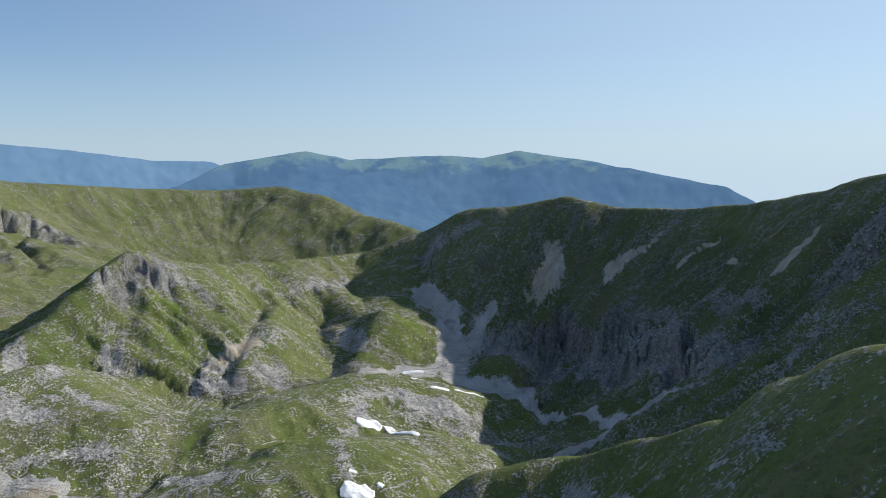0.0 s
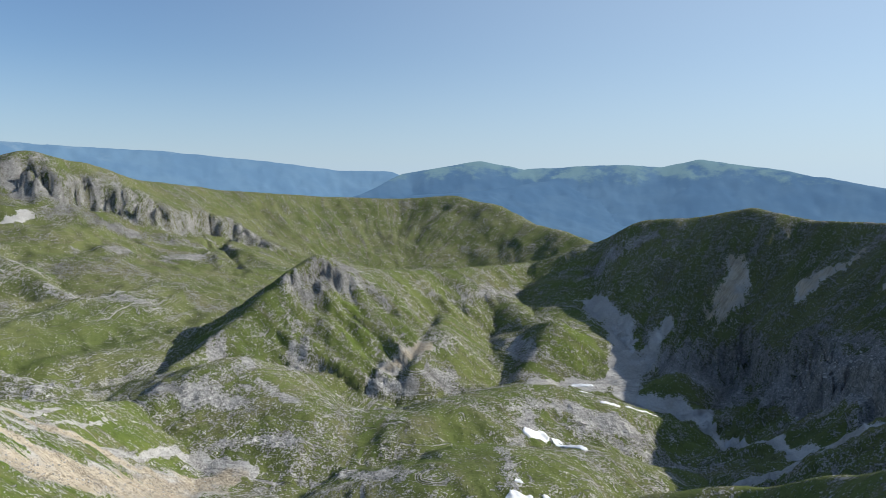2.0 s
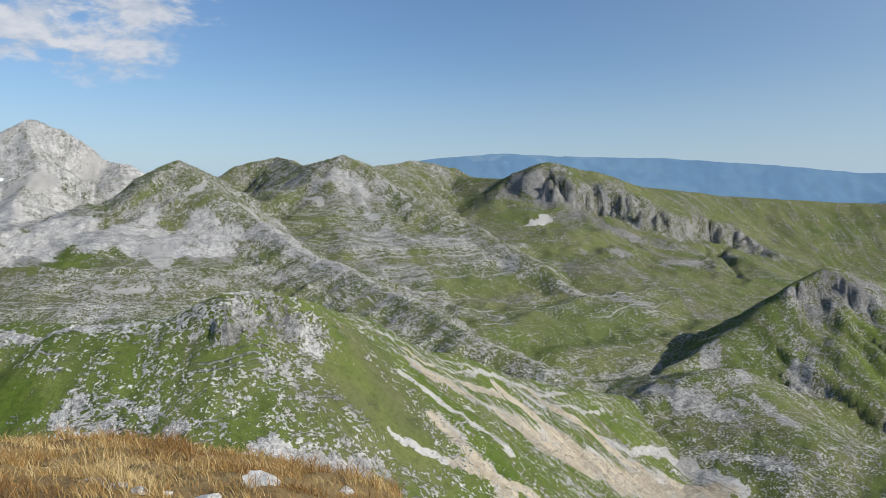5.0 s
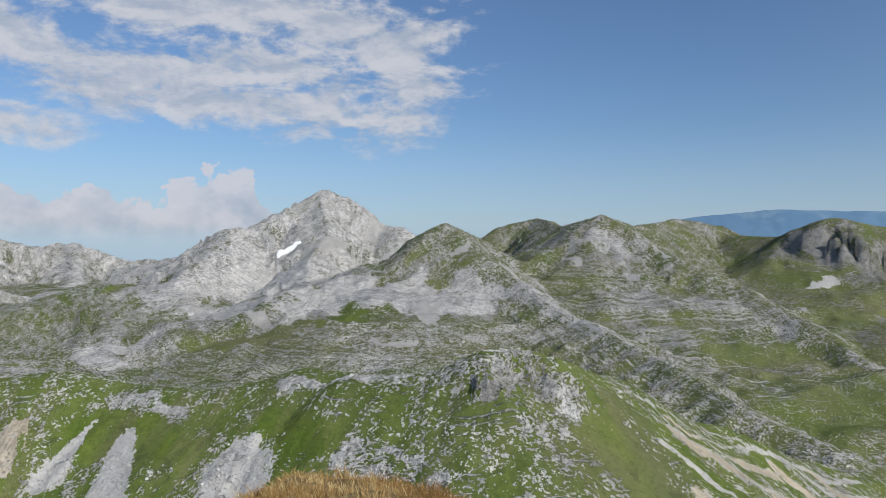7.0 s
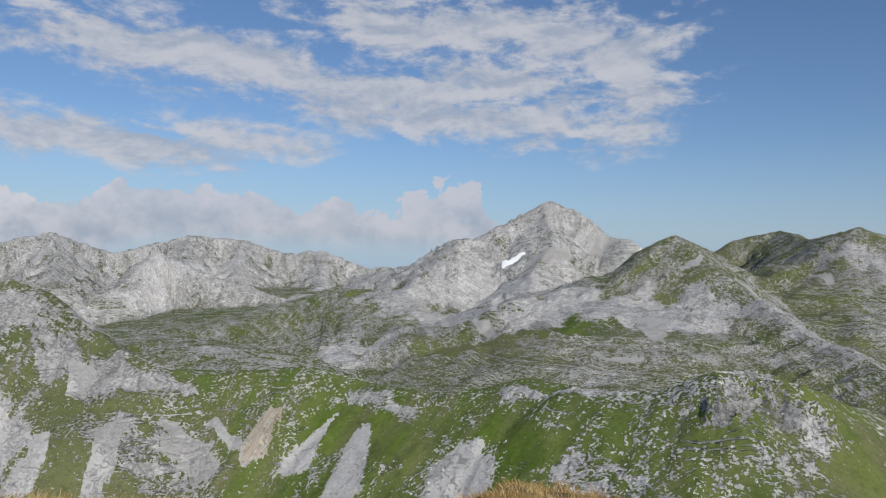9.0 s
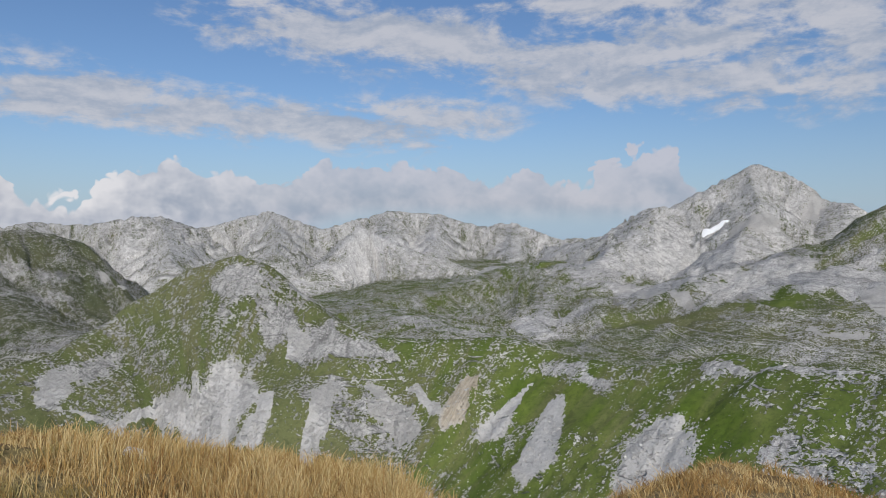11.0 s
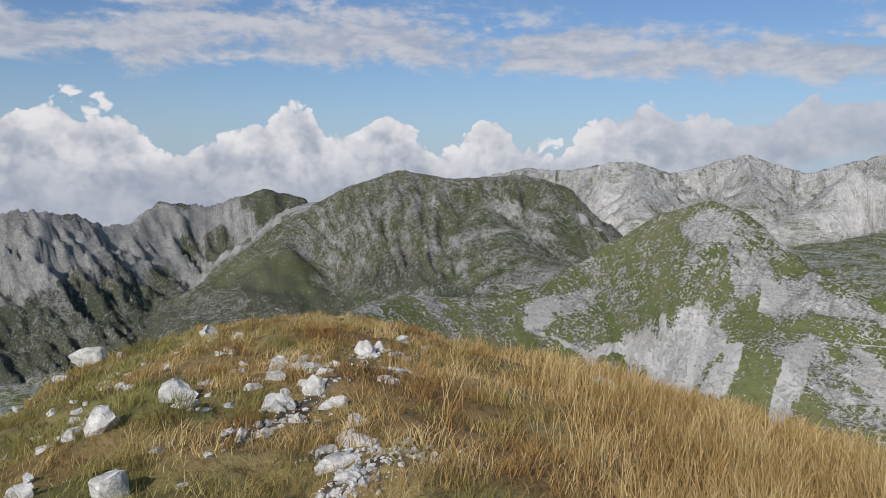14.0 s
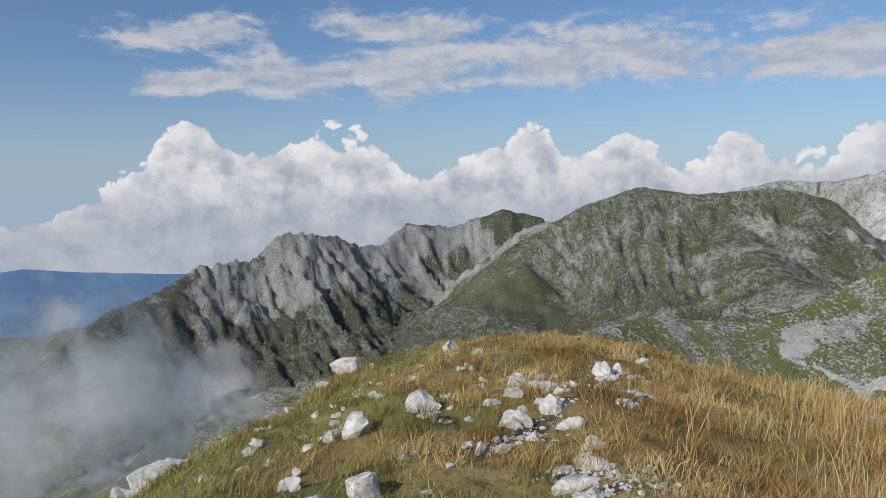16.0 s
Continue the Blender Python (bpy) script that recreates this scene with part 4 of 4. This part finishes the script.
# ---- snow ----
def snow_material():
    mat, n = material("old_snow")
    place = n("ShaderNodeNewGeometry")
    dirt = n.noise(place, 0.25, 6, 0.65)
    return finish(mat, n, n.mix(n.step(dirt, 0.5, 0.75, 0.0, 0.6), (0.86, 0.88, 0.90), (0.55, 0.53, 0.50)), 0.6, dirt, 0.4, 0.6, 0.3)


SNOW = snow_material()


def snow_patch(ax, ay, bx, by, ra, rb, label="patch of old white snow lying in a hollow", lift=0.4):
    """A thin lens of snow that follows the ground, with a ragged rim."""
    longest = max(ra, rb)
    size = math.hypot(bx - ax, by - ay) + 2 * longest
    along, across = int(min(60, 14 + size / 3)), 26
    ux, uy = (bx - ax) / (size - 2 * longest + 1e-3), (by - ay) / (size - 2 * longest + 1e-3)
    if abs(ux) + abs(uy) < 0.5:
        ux, uy = 1.0, 0.0
    s, w = np.meshgrid(np.linspace(-longest, size - longest, along), np.linspace(-longest, longest, across), indexing="ij")
    x, y = (ax + ux * s - uy * w).ravel(), (ay + uy * s + ux * w).ravel()
    c = cone(x, y, ax, ay, bx, by, ra, rb) + 0.55 * fractal(x / (longest * 1.3), y / (longest * 1.3), 3, 7)
    z = terrain(x, y)[0] + np.where(c > 0, 0.25 + lift * (0.6 + np.sqrt(np.clip(c, 0, 1))), -1.5)
    slots = np.arange(len(x)).reshape(along, across)
    quads = np.stack([slots[:-1, :-1], slots[1:, :-1], slots[1:, 1:], slots[:-1, 1:]], -1).reshape(-1, 4)
    quads = quads[(c[quads] > 0).any(1)]
    return tagged(sheet("snow_patch", np.stack([x, y, z], -1), quads, SNOW), label, "snow", group="snow patches in the cirque")


snow_patch(-90, 805, -76, 814, 9, 8)
snow_patch(-60, 815, -28, 745, 6, 4)
snow_patch(-72, 562, -62, 564, 9, 8)
snow_patch(-74, 585, -73, 585, 3, 3)
snow_patch(-51, 573, -50, 573, 3, 3)
snow_patch(-59, 1110, -33, 1117, 4, 4)
snow_patch(-41, 974, -22, 1003, 3, 3)
snow_patch(-13, 942, 5, 951, 4, 4)
snow_patch(19, 965, 54, 983, 4, 3)
snow_patch(-2091, 252, -2074, 312, 3, 2, "narrow streak of old snow on the white peak", 2.0)


# ---- the summit underfoot ----
def turf_material():
    mat, n = material("summit_turf")
    place = n("ShaderNodeNewGeometry")
    patch_noise = n.noise(place, 0.5, 5, 0.6)
    grain = n.noise(place, 6.0, 6, 0.7)
    lush = n.attribute("lush")
    dry = n.mix(n.step(patch_noise, 0.38, 0.62), (0.235, 0.155, 0.070), (0.34, 0.25, 0.12))
    green = n.mix(n.step(patch_noise, 0.38, 0.62), (0.125, 0.132, 0.045), (0.23, 0.22, 0.080))
    color = n.mix(lush, dry, green)
    color = n.mix(n.step(grain, 0.28, 0.55, 0.7, 0.0), color, (0.04, 0.03, 0.018))
    earth = n.mix(n.step(grain, 0.35, 0.65), (0.07, 0.05, 0.035), (0.17, 0.14, 0.11))
    color = n.mix(n.step(n.attribute("bare"), 0.1, 0.5), color, earth)
    return finish(mat, n, color, 0.95, n.math("ADD", grain, patch_noise), 0.9, 0.05, 0.08)


TURF = turf_material()
# stony bare strips: from, to, half width
STRIPS = [(-3.87, -6.38, -5.99, -7.44, 0.11, 0.16), (-2.19, -4.63, -3.64, -5.51, 0.09, 0.11), (-2.57, -3.97, -2.98, -3.65, 0.13, 0.17), (-2.21, -3.36, -2.57, -3.41, 0.08, 0.10), (-4.62, -6.32, -4.71, -5.76, 0.10, 0.09)]


def summit_fields(x, y):
    """Relief of the turf, greenness and bare ground."""
    az, r = np.degrees(np.arctan2(-x, y)) % 360, np.hypot(x, y)
    relief = 0.17 * fractal(x / 1.1, y / 1.1, 4, 21) * np.clip(r / 3, 0, 1) + 0.16 * fractal(x / 5, y / 5, 3, 25) * np.clip(r / 8, 0, 1)
    lush = np.clip(np.minimum(az - 141, 335 - az) / 34 + 1.3 * fractal(x / 1.5, y / 1.5, 4, 31), 0, 0.85)
    lush = np.maximum(lush, np.clip(fractal(x / 1.1, y / 1.1, 3, 34) * 1.4 - 0.1, 0, 0.5) * (az > 120))
    bare = np.full(x.shape, -1.0)
    for shape in STRIPS:
        bare = np.maximum(bare, cone(x, y, *shape))
    bare = bare + 0.8 * fractal(x / 0.7, y / 0.7, 3, 37)
    return relief, lush, bare


near_columns, near_radii = np.arange(-180, 180, 0.9), np.concatenate([[0.0005], 0.4 * np.exp(np.linspace(0, math.log(31 / 0.4), 170))])
kx, ky = polar(near_columns, near_radii)
relief, lush, bare = summit_fields(kx, ky)
kx, ky = kx + 0.011, ky - 0.017
kz = summit(kx, ky) + relief * np.clip((30 - np.hypot(kx, ky)) / 6, 0, 1)
slots = np.arange(len(kx)).reshape(len(near_columns), len(near_radii))
after = np.roll(slots, -1, axis=0)
kq = np.stack([slots[:, :-1], after[:, :-1], after[:, 1:], slots[:, 1:]], -1).reshape(-1, 4)
tagged(sheet("summit_ground", np.stack([kx, ky, kz], -1), kq, TURF, [("lush", lush), ("bare", bare)]), "dry summit turf with bare stony strips", "ground", kind="structure")


def top_height(x, y):
    x, y = np.atleast_1d(np.asarray(x, float)), np.atleast_1d(np.asarray(y, float))
    return summit(x, y) + summit_fields(x, y)[0] * np.clip((30 - np.hypot(x, y)) / 6, 0, 1)


def limestone_rock(x, y, wide, tall, seed, lean=0.0):
    """An angular limestone rock, sunk a little into the turf."""
    r = random.Random(seed)
    bm = bmesh.new()
    bmesh.ops.create_icosphere(bm, subdivisions=3, radius=1.0)
    planes = [(Vector((r.gauss(0, 1), r.gauss(0, 1), r.gauss(0.15, 0.8))).normalized(), r.uniform(0.34, 0.60)) for _ in range(18)]
    shift = Vector((r.uniform(-50, 50), r.uniform(-50, 50), 0))
    deep = wide * r.uniform(0.6, 0.95)
    for v in bm.verts:
        p = v.co.copy()
        for normal, far in planes:
            over = p.dot(normal) - far
            if over > 0:
                p -= normal * over
        p *= 1 + 0.10 * noise.noise(p * 3.0 + shift) - 0.20 * abs(noise.noise(p * 5.0 + shift)) + 0.08 * noise.noise(p * 11.0 + shift)
        p.x += lean * p.z
        v.co = Vector((p.x * wide * 1.0, p.y * deep * 0.9, p.z * tall * 0.95))
    me = bpy.data.meshes.new("limestone_rock")
    bm.to_mesh(me)
    bm.free()
    me.materials.append(LIMESTONE)
    ob = new("limestone_rock", me)
    ob.matrix_world = pose(x, y, float(top_height(x, y)[0]) + tall * 0.14, r.uniform(-8, 8), r.uniform(-8, 8), math.degrees(math.atan2(y, x)) + 90 + r.uniform(-25, 25))
    words = "large white" if wide > 0.33 else "small white" if wide < 0.16 else "white"
    return tagged(ob, words + " limestone rock lying in summit grass", "rock", group="limestone rocks on the summit")


for spot in (
    (-2.49, -3.73, 0.22, 0.13, 22),
    (-2.89, -4.08, 0.21, 0.12, 23),
    (-3.91, -6.30, 0.34, 0.12, 29),
    (-3.33, -5.12, 0.16, 0.10, 33),
    (-5.11, -6.91, 0.26, 0.14, 34),
    (-6.96, -8.59, 0.25, 0.12, 35),
    (-4.19, -5.36, 0.18, 0.08, 36),
    (-5.47, -6.72, 0.12, 0.08, 37),
    (-4.58, -7.16, 0.12, 0.08, 38),
    (-5.30, -7.98, 0.16, 0.09, 39),
    (-2.34, -3.39, 0.10, 0.08, 41),
    (-3.47, -5.73, 0.13, 0.08, 42),
    (-6.11, 1.47, 0.20, 0.09, 54),
    (-5.76, 1.55, 0.18, 0.08, 55),
    (-5.55, 1.64, 0.16, 0.07, 56),
):
    limestone_rock(*spot)
for spot in (
    (-4.78, 1.79, 0.34, 0.13, 57),
    (-5.09, 2.38, 0.35, 0.12, 58),
    (-5.40, 1.79, 0.08, 0.05, 59),
    (-5.39, 3.31, 0.12, 0.07, 60),
    (-7.33, -5.16, 0.31, 0.20, 61),
    (-5.31, -11.82, 0.34, 0.26, 300),
    (-4.43, -9.29, 0.10, 0.11, 301),
    (-6.79, -13.03, 0.18, 0.11, 302),
    (-3.90, -6.93, 0.21, 0.25, 303),
    (-2.48, -6.24, 0.32, 0.34, 304),
    (-3.74, -12.98, 0.49, 0.25, 305),
    (-3.26, -12.58, 0.34, 0.21, 306),
    (-2.58, -7.94, 0.14, 0.08, 307),
    (-2.90, -8.38, 0.08, 0.07, 308),
    (-2.18, -7.74, 0.08, 0.07, 309),
):
    limestone_rock(*spot)
for spot in (
    (-1.96, -7.27, 0.15, 0.08, 310),
    (-1.73, -5.84, 0.24, 0.27, 311),
    (-1.53, -5.91, 0.12, 0.09, 312),
    (-1.03, -6.87, 0.16, 0.13, 313),
    (-1.05, -5.97, 0.08, 0.09, 314),
    (-1.26, -10.32, 0.35, 0.21, 315),
    (-0.47, -9.25, 0.37, 0.32, 316),
    (-0.20, -8.93, 0.48, 0.37, 317),
    (0.07, -8.52, 0.34, 0.31, 318),
    (-1.02, -5.17, 0.16, 0.15, 319),
    (-1.15, -5.38, 0.08, 0.07, 320),
    (-1.00, -4.80, 0.09, 0.14, 321),
    (-1.02, -4.34, 0.28, 0.16, 322),
    (-1.34, -4.34, 0.24, 0.31, 323),
    (-2.72, -6.07, 0.08, 0.07, 324),
):
    limestone_rock(*spot)
for spot in (
    (-2.39, -5.69, 0.06, 0.05, 325),
    (-2.73, -5.73, 0.08, 0.05, 326),
    (-0.60, -6.31, 0.13, 0.08, 327),
    (-0.84, -5.55, 0.06, 0.05, 328),
    (-0.73, -9.71, 0.17, 0.13, 329),
    (-0.92, -9.82, 0.16, 0.11, 330),
    (-2.48, -4.65, 0.11, 0.09, 331),
    (-2.95, -5.31, 0.14, 0.14, 332),
    (-3.23, -5.65, 0.11, 0.11, 333),
    (-2.62, -4.99, 0.08, 0.07, 334),
    (-2.33, -4.70, 0.07, 0.07, 335),
    (-3.21, -8.31, 0.07, 0.07, 336),
    (-2.28, -6.39, 0.06, 0.06, 337),
    (-1.66, -4.97, 0.07, 0.06, 338),
    (-1.96, -5.02, 0.06, 0.05, 339),
):
    limestone_rock(*spot)
for spot in (
    (-1.26, -6.69, 0.06, 0.05, 340),
    (-0.85, -6.32, 0.08, 0.06, 341),
    (-1.35, -4.99, 0.06, 0.05, 342),
    (-3.41, -7.81, 0.09, 0.06, 343),
    (-1.74, -4.68, 0.08, 0.05, 344),
    (-1.68, -4.12, 0.08, 0.06, 345),
    (-1.94, -4.34, 0.06, 0.05, 346),
    (-1.64, -7.30, 0.10, 0.07, 347),
    (-1.94, -8.05, 0.09, 0.07, 348),
    (-2.72, -9.09, 0.13, 0.09, 349),
):
    limestone_rock(*spot)
for spot in (
    (-3.94, -7.00, 0.25, 0.32, 400),
    (-3.79, -6.37, 0.17, 0.15, 401),
    (-5.18, -7.07, 0.23, 0.19, 402),
    (-5.44, -7.19, 0.15, 0.14, 403),
    (-8.19, -10.15, 0.28, 0.18, 404),
    (-3.42, -5.46, 0.22, 0.17, 405),
    (-3.74, -5.78, 0.15, 0.11, 406),
    (-3.03, -5.38, 0.26, 0.19, 407),
    (-2.88, -4.17, 0.18, 0.16, 408),
    (-3.40, -5.06, 0.12, 0.10, 409),
    (-4.24, -5.51, 0.19, 0.13, 410),
    (-6.72, -7.82, 0.11, 0.10, 411),
    (-4.30, -7.09, 0.17, 0.13, 412),
):
    limestone_rock(*spot)
for spot in (
    (-5.22, -7.89, 0.16, 0.09, 413),
    (-3.07, -4.33, 0.17, 0.14, 414),
    (-2.68, -4.10, 0.17, 0.11, 415),
    (-2.92, -3.94, 0.10, 0.08, 416),
    (-2.96, -4.98, 0.16, 0.12, 417),
    (-6.66, -8.32, 0.18, 0.11, 418),
    (-5.37, -6.42, 0.10, 0.08, 419),
    (-4.50, -6.26, 0.13, 0.11, 420),
    (-4.07, -6.06, 0.10, 0.09, 421),
    (-3.34, -6.02, 0.18, 0.14, 422),
    (-5.42, -6.90, 0.12, 0.09, 423),
    (-3.81, -6.11, 0.11, 0.09, 424),
):
    limestone_rock(*spot)

# smaller ones strewn over the green side
strewn = random.Random(21)
for k in range(60):
    a, far = radians(strewn.uniform(152, 176)), strewn.uniform(6.0, 13.0)
    size = strewn.uniform(0.05, 0.19)
    limestone_rock(-math.sin(a) * far, math.cos(a) * far, size, size * strewn.uniform(0.3, 0.6), 200 + k)

# pebbles on the bare strips
spots = []
while len(spots) < 900:
    shape = STRIPS[int(rng.integers(len(STRIPS)))]
    f = rng.random()
    half = shape[4] + f * (shape[5] - shape[4])
    spots.append((shape[0] + f * (shape[2] - shape[0]) + rng.normal() * half * 1.1, shape[1] + f * (shape[3] - shape[1]) + rng.normal() * half * 1.1))
spots = np.array(spots)
spots = np.column_stack([spots, top_height(spots[:, 0], spots[:, 1]) + 0.005])
tagged(scatter("pebbles", spots, 0.007 + 0.026 * rng.random(len(spots)) ** 3, LIMESTONE, rng), "small white limestone pebbles on bare earth", "pebbles", kind="stuff")


# ---- grass on the summit ----
def grass_material():
    mat, n = material("summit_grass")
    tone, lush = n.attribute("tone"), n.attribute("lush")
    dry = n.mix(n.step(tone, 0.0, 0.5), (0.22, 0.115, 0.042), (0.42, 0.265, 0.095))
    dry = n.mix(n.step(tone, 0.5, 1.0), dry, (0.68, 0.53, 0.27))
    green = n.mix(tone, (0.150, 0.165, 0.040), (0.38, 0.35, 0.125))
    color = n.mix(lush, dry, green)
    shader = n.tree.nodes.new("ShaderNodeBsdfPrincipled")
    shader.inputs["Roughness"].default_value = 0.7
    shader.inputs["Specular IOR Level"].default_value = 0.15
    n.tree.links.new(color, shader.inputs["Base Color"])
    glow = n.tree.nodes.new("ShaderNodeBsdfTranslucent")
    n.tree.links.new(color, glow.inputs[0])
    both = n.tree.nodes.new("ShaderNodeMixShader")
    both.inputs[0].default_value = 0.35
    n.tree.links.new(shader.outputs[0], both.inputs[1])
    n.tree.links.new(glow.outputs[0], both.inputs[2])
    end = n.tree.nodes.new("ShaderNodeOutputMaterial")
    n.tree.links.new(both.outputs[0], end.inputs[0])
    return mat


GRASS = grass_material()


def grass(name, label, x, y, tall, wide, tone, lush, rng, bend=0.5, spread=0.9, heads=False):
    """Blades as bent, tapering strips, leaning mostly one way in the wind."""
    count = len(x)
    z = top_height(x, y) - 0.01
    lean_to = radians(205) + rng.normal(0, spread, count)
    lean = tall * np.abs(rng.normal(bend, 0.25, count))
    dx, dy = np.cos(lean_to) * lean, np.sin(lean_to) * lean
    side = rng.uniform(0, math.pi, count)
    sx, sy = np.cos(side) * wide / 2, np.sin(side) * wide / 2
    v = np.empty((count, 5, 3))
    v[:, 0] = np.stack([x - sx, y - sy, z], -1)
    v[:, 1] = np.stack([x + sx, y + sy, z], -1)
    v[:, 2] = np.stack([x + dx * 0.32 - sx * 0.8, y + dy * 0.32 - sy * 0.8, z + tall * 0.62], -1)
    v[:, 3] = np.stack([x + dx * 0.32 + sx * 0.8, y + dy * 0.32 + sy * 0.8, z + tall * 0.62], -1)
    v[:, 4] = np.stack([x + dx, y + dy, z + tall * 0.94], -1)
    tris = np.array([[0, 1, 3], [0, 3, 2], [2, 3, 4]])[None] + (np.arange(count) * 5)[:, None, None]
    if heads:        # nodding seed heads
        v[:, 2:4] += (v[:, 4:5] - v[:, 2:4]) * 0.35
        v[:, 4, 2] -= tall * 0.06
        v[:, 3, :2] += np.stack([sx, sy], -1) * 1.1
    ob = triangles(name, v.reshape(-1, 3), tris.reshape(-1, 3), GRASS, True, [("tone", np.repeat(tone, 5)), ("lush", np.repeat(lush, 5))])
    return tagged(ob, label, "grass", kind="stuff")


def sow(count, az_from, az_to, r_from, r_to, rng, power=0.7):
    az = np.radians(rng.uniform(az_from, az_to, count))
    r = r_from + (r_to - r_from) * rng.random(count) ** power
    return -np.sin(az) * r, np.cos(az) * r


x, y = sow(250000, 54, 190, 2.4, 19.5, rng, 0.9)
clump = fractal(x / 0.45, y / 0.45, 2, 51)
_, lush, bare = summit_fields(x, y)
keep = (clump + rng.uniform(-0.4, 0.4, len(x)) > -0.12) & (bare < 0.35)
x, y, lush, clump = x[keep], y[keep], lush[keep], clump[keep]
r = np.hypot(x, y)
tall = (0.035 + 0.075 * rng.random(len(x)) ** 1.5 + 0.30 * np.clip(clump, 0, 1)) * (1 - 0.25 * lush)
tone = np.clip(0.50 + 0.9 * fractal(x / 1.2, y / 1.2, 3, 55) + rng.normal(0, 0.22, len(x)), 0, 1)
grass("turf_grass", "short dry tawny and green summit grass", x, y, tall, 0.0028 + 0.0007 * r, tone, lush, rng, 0.85, 1.6)
x, y = sow(46000, 99, 138, 2.2, 13, rng, 0.9)
clump = fractal(x / 0.7, y / 0.7, 2, 61)
az = np.degrees(np.arctan2(-x, y)) % 360
keep = clump + rng.uniform(-0.5, 0.5, len(x)) - np.clip((az - 120) / 14, 0, 1) - np.clip((106 - az) / 7, 0, 1) > -0.2
x, y, clump = x[keep], y[keep], clump[keep]
tall = 0.14 + 0.22 * rng.random(len(x)) + 0.16 * clump
tone = np.clip(0.56 + 0.5 * clump + rng.normal(0, 0.25, len(x)), 0, 1)
grass("long_grass", "long golden dry grass bent by the wind", x, y, tall, 0.0018 + 0.00055 * np.hypot(x, y), tone, np.clip(rng.normal(0.05, 0.12, len(x)) + 0.5 * np.clip(fractal(x / 0.9, y / 0.9, 2, 66) - 0.25, 0, 1), 0, 1), rng, 0.6, 0.8, True)


# ---- mist in the valley ----
def mist_material():
    mat, n = material("valley_mist")
    place = n("ShaderNodeNewGeometry")
    puffs = n.noise(place, 0.0062, 4, 0.55, 0.5)
    body = n.attribute("body")
    cover = n.step(n.math("ADD", n.math("MULTIPLY", n.math("SUBTRACT", puffs, 0.5), 3.6), body), -0.1, 0.8, 0.0, 0.78)
    soft = n.tree.nodes.new("ShaderNodeBsdfDiffuse")
    soft.inputs[0].default_value = (0.74, 0.75, 0.77, 1)
    back = n.tree.nodes.new("ShaderNodeBsdfTranslucent")
    back.inputs[0].default_value = (0.9, 0.91, 0.93, 1)
    white = n.tree.nodes.new("ShaderNodeMixShader")
    n.tree.links.new(soft.outputs[0], white.inputs[1])
    n.tree.links.new(back.outputs[0], white.inputs[2])
    clear = n.tree.nodes.new("ShaderNodeBsdfTransparent")
    mixed = n.tree.nodes.new("ShaderNodeMixShader")
    n.tree.links.new(cover, mixed.inputs[0])
    n.tree.links.new(clear.outputs[0], mixed.inputs[1])
    n.tree.links.new(white.outputs[0], mixed.inputs[2])
    end = n.tree.nodes.new("ShaderNodeOutputMaterial")
    n.tree.links.new(mixed.outputs[0], end.inputs[0])
    return mat


def mist_bank(centre, size, bearing, layers, label):
    """Low cloud as many thin drifting layers, one behind the other."""
    a = radians(bearing)
    ahead, side = np.array((-math.sin(a), math.cos(a), 0)), np.array((math.cos(a), math.sin(a), 0))
    verts, quads, body = [], [], []
    for k in range(layers):
        g = np.linspace(-1, 1, 25)
        s, t = np.meshgrid(g, g, indexing="ij")
        s, t = s.ravel(), t.ravel()
        depth = (k + 0.5) / layers * 2 - 1
        wave = 0.35 * gradient(s * 1.7 + k * 3.1, t * 1.7, 77)
        p = np.array(centre) + s[:, None] * side * size[0] + (depth + wave)[:, None] * ahead * size[1] + t[:, None] * np.array((0, 0, 1)) * size[2]
        grid = np.arange(625).reshape(25, 25) + 625 * k
        quads.append(np.stack([grid[:-1, :-1], grid[1:, :-1], grid[1:, 1:], grid[:-1, 1:]], -1).reshape(-1, 4))
        verts.append(p)
        body.append(0.9 - 1.9 * np.sqrt(s * s + t * t + 0.35 * depth * depth))
    ob = sheet("mist_bank", np.concatenate(verts), np.concatenate(quads), MIST, [("body", np.concatenate(body))])
    return tagged(ob, label, "mist", kind="stuff")


MIST = mist_material()
mist_bank((91, -895, -217), (320, 130, 250), -173, 4, "grey-white low cloud filling the deep valley")
mist_bank((68, -1148, -149), (170, 80, 110), -177, 2, "thin wisp of white mist rising from the valley")
mist_bank((-121, -993, -249), (230, 80, 90), 173, 2, "thin veil of mist drifting over dark slopes")
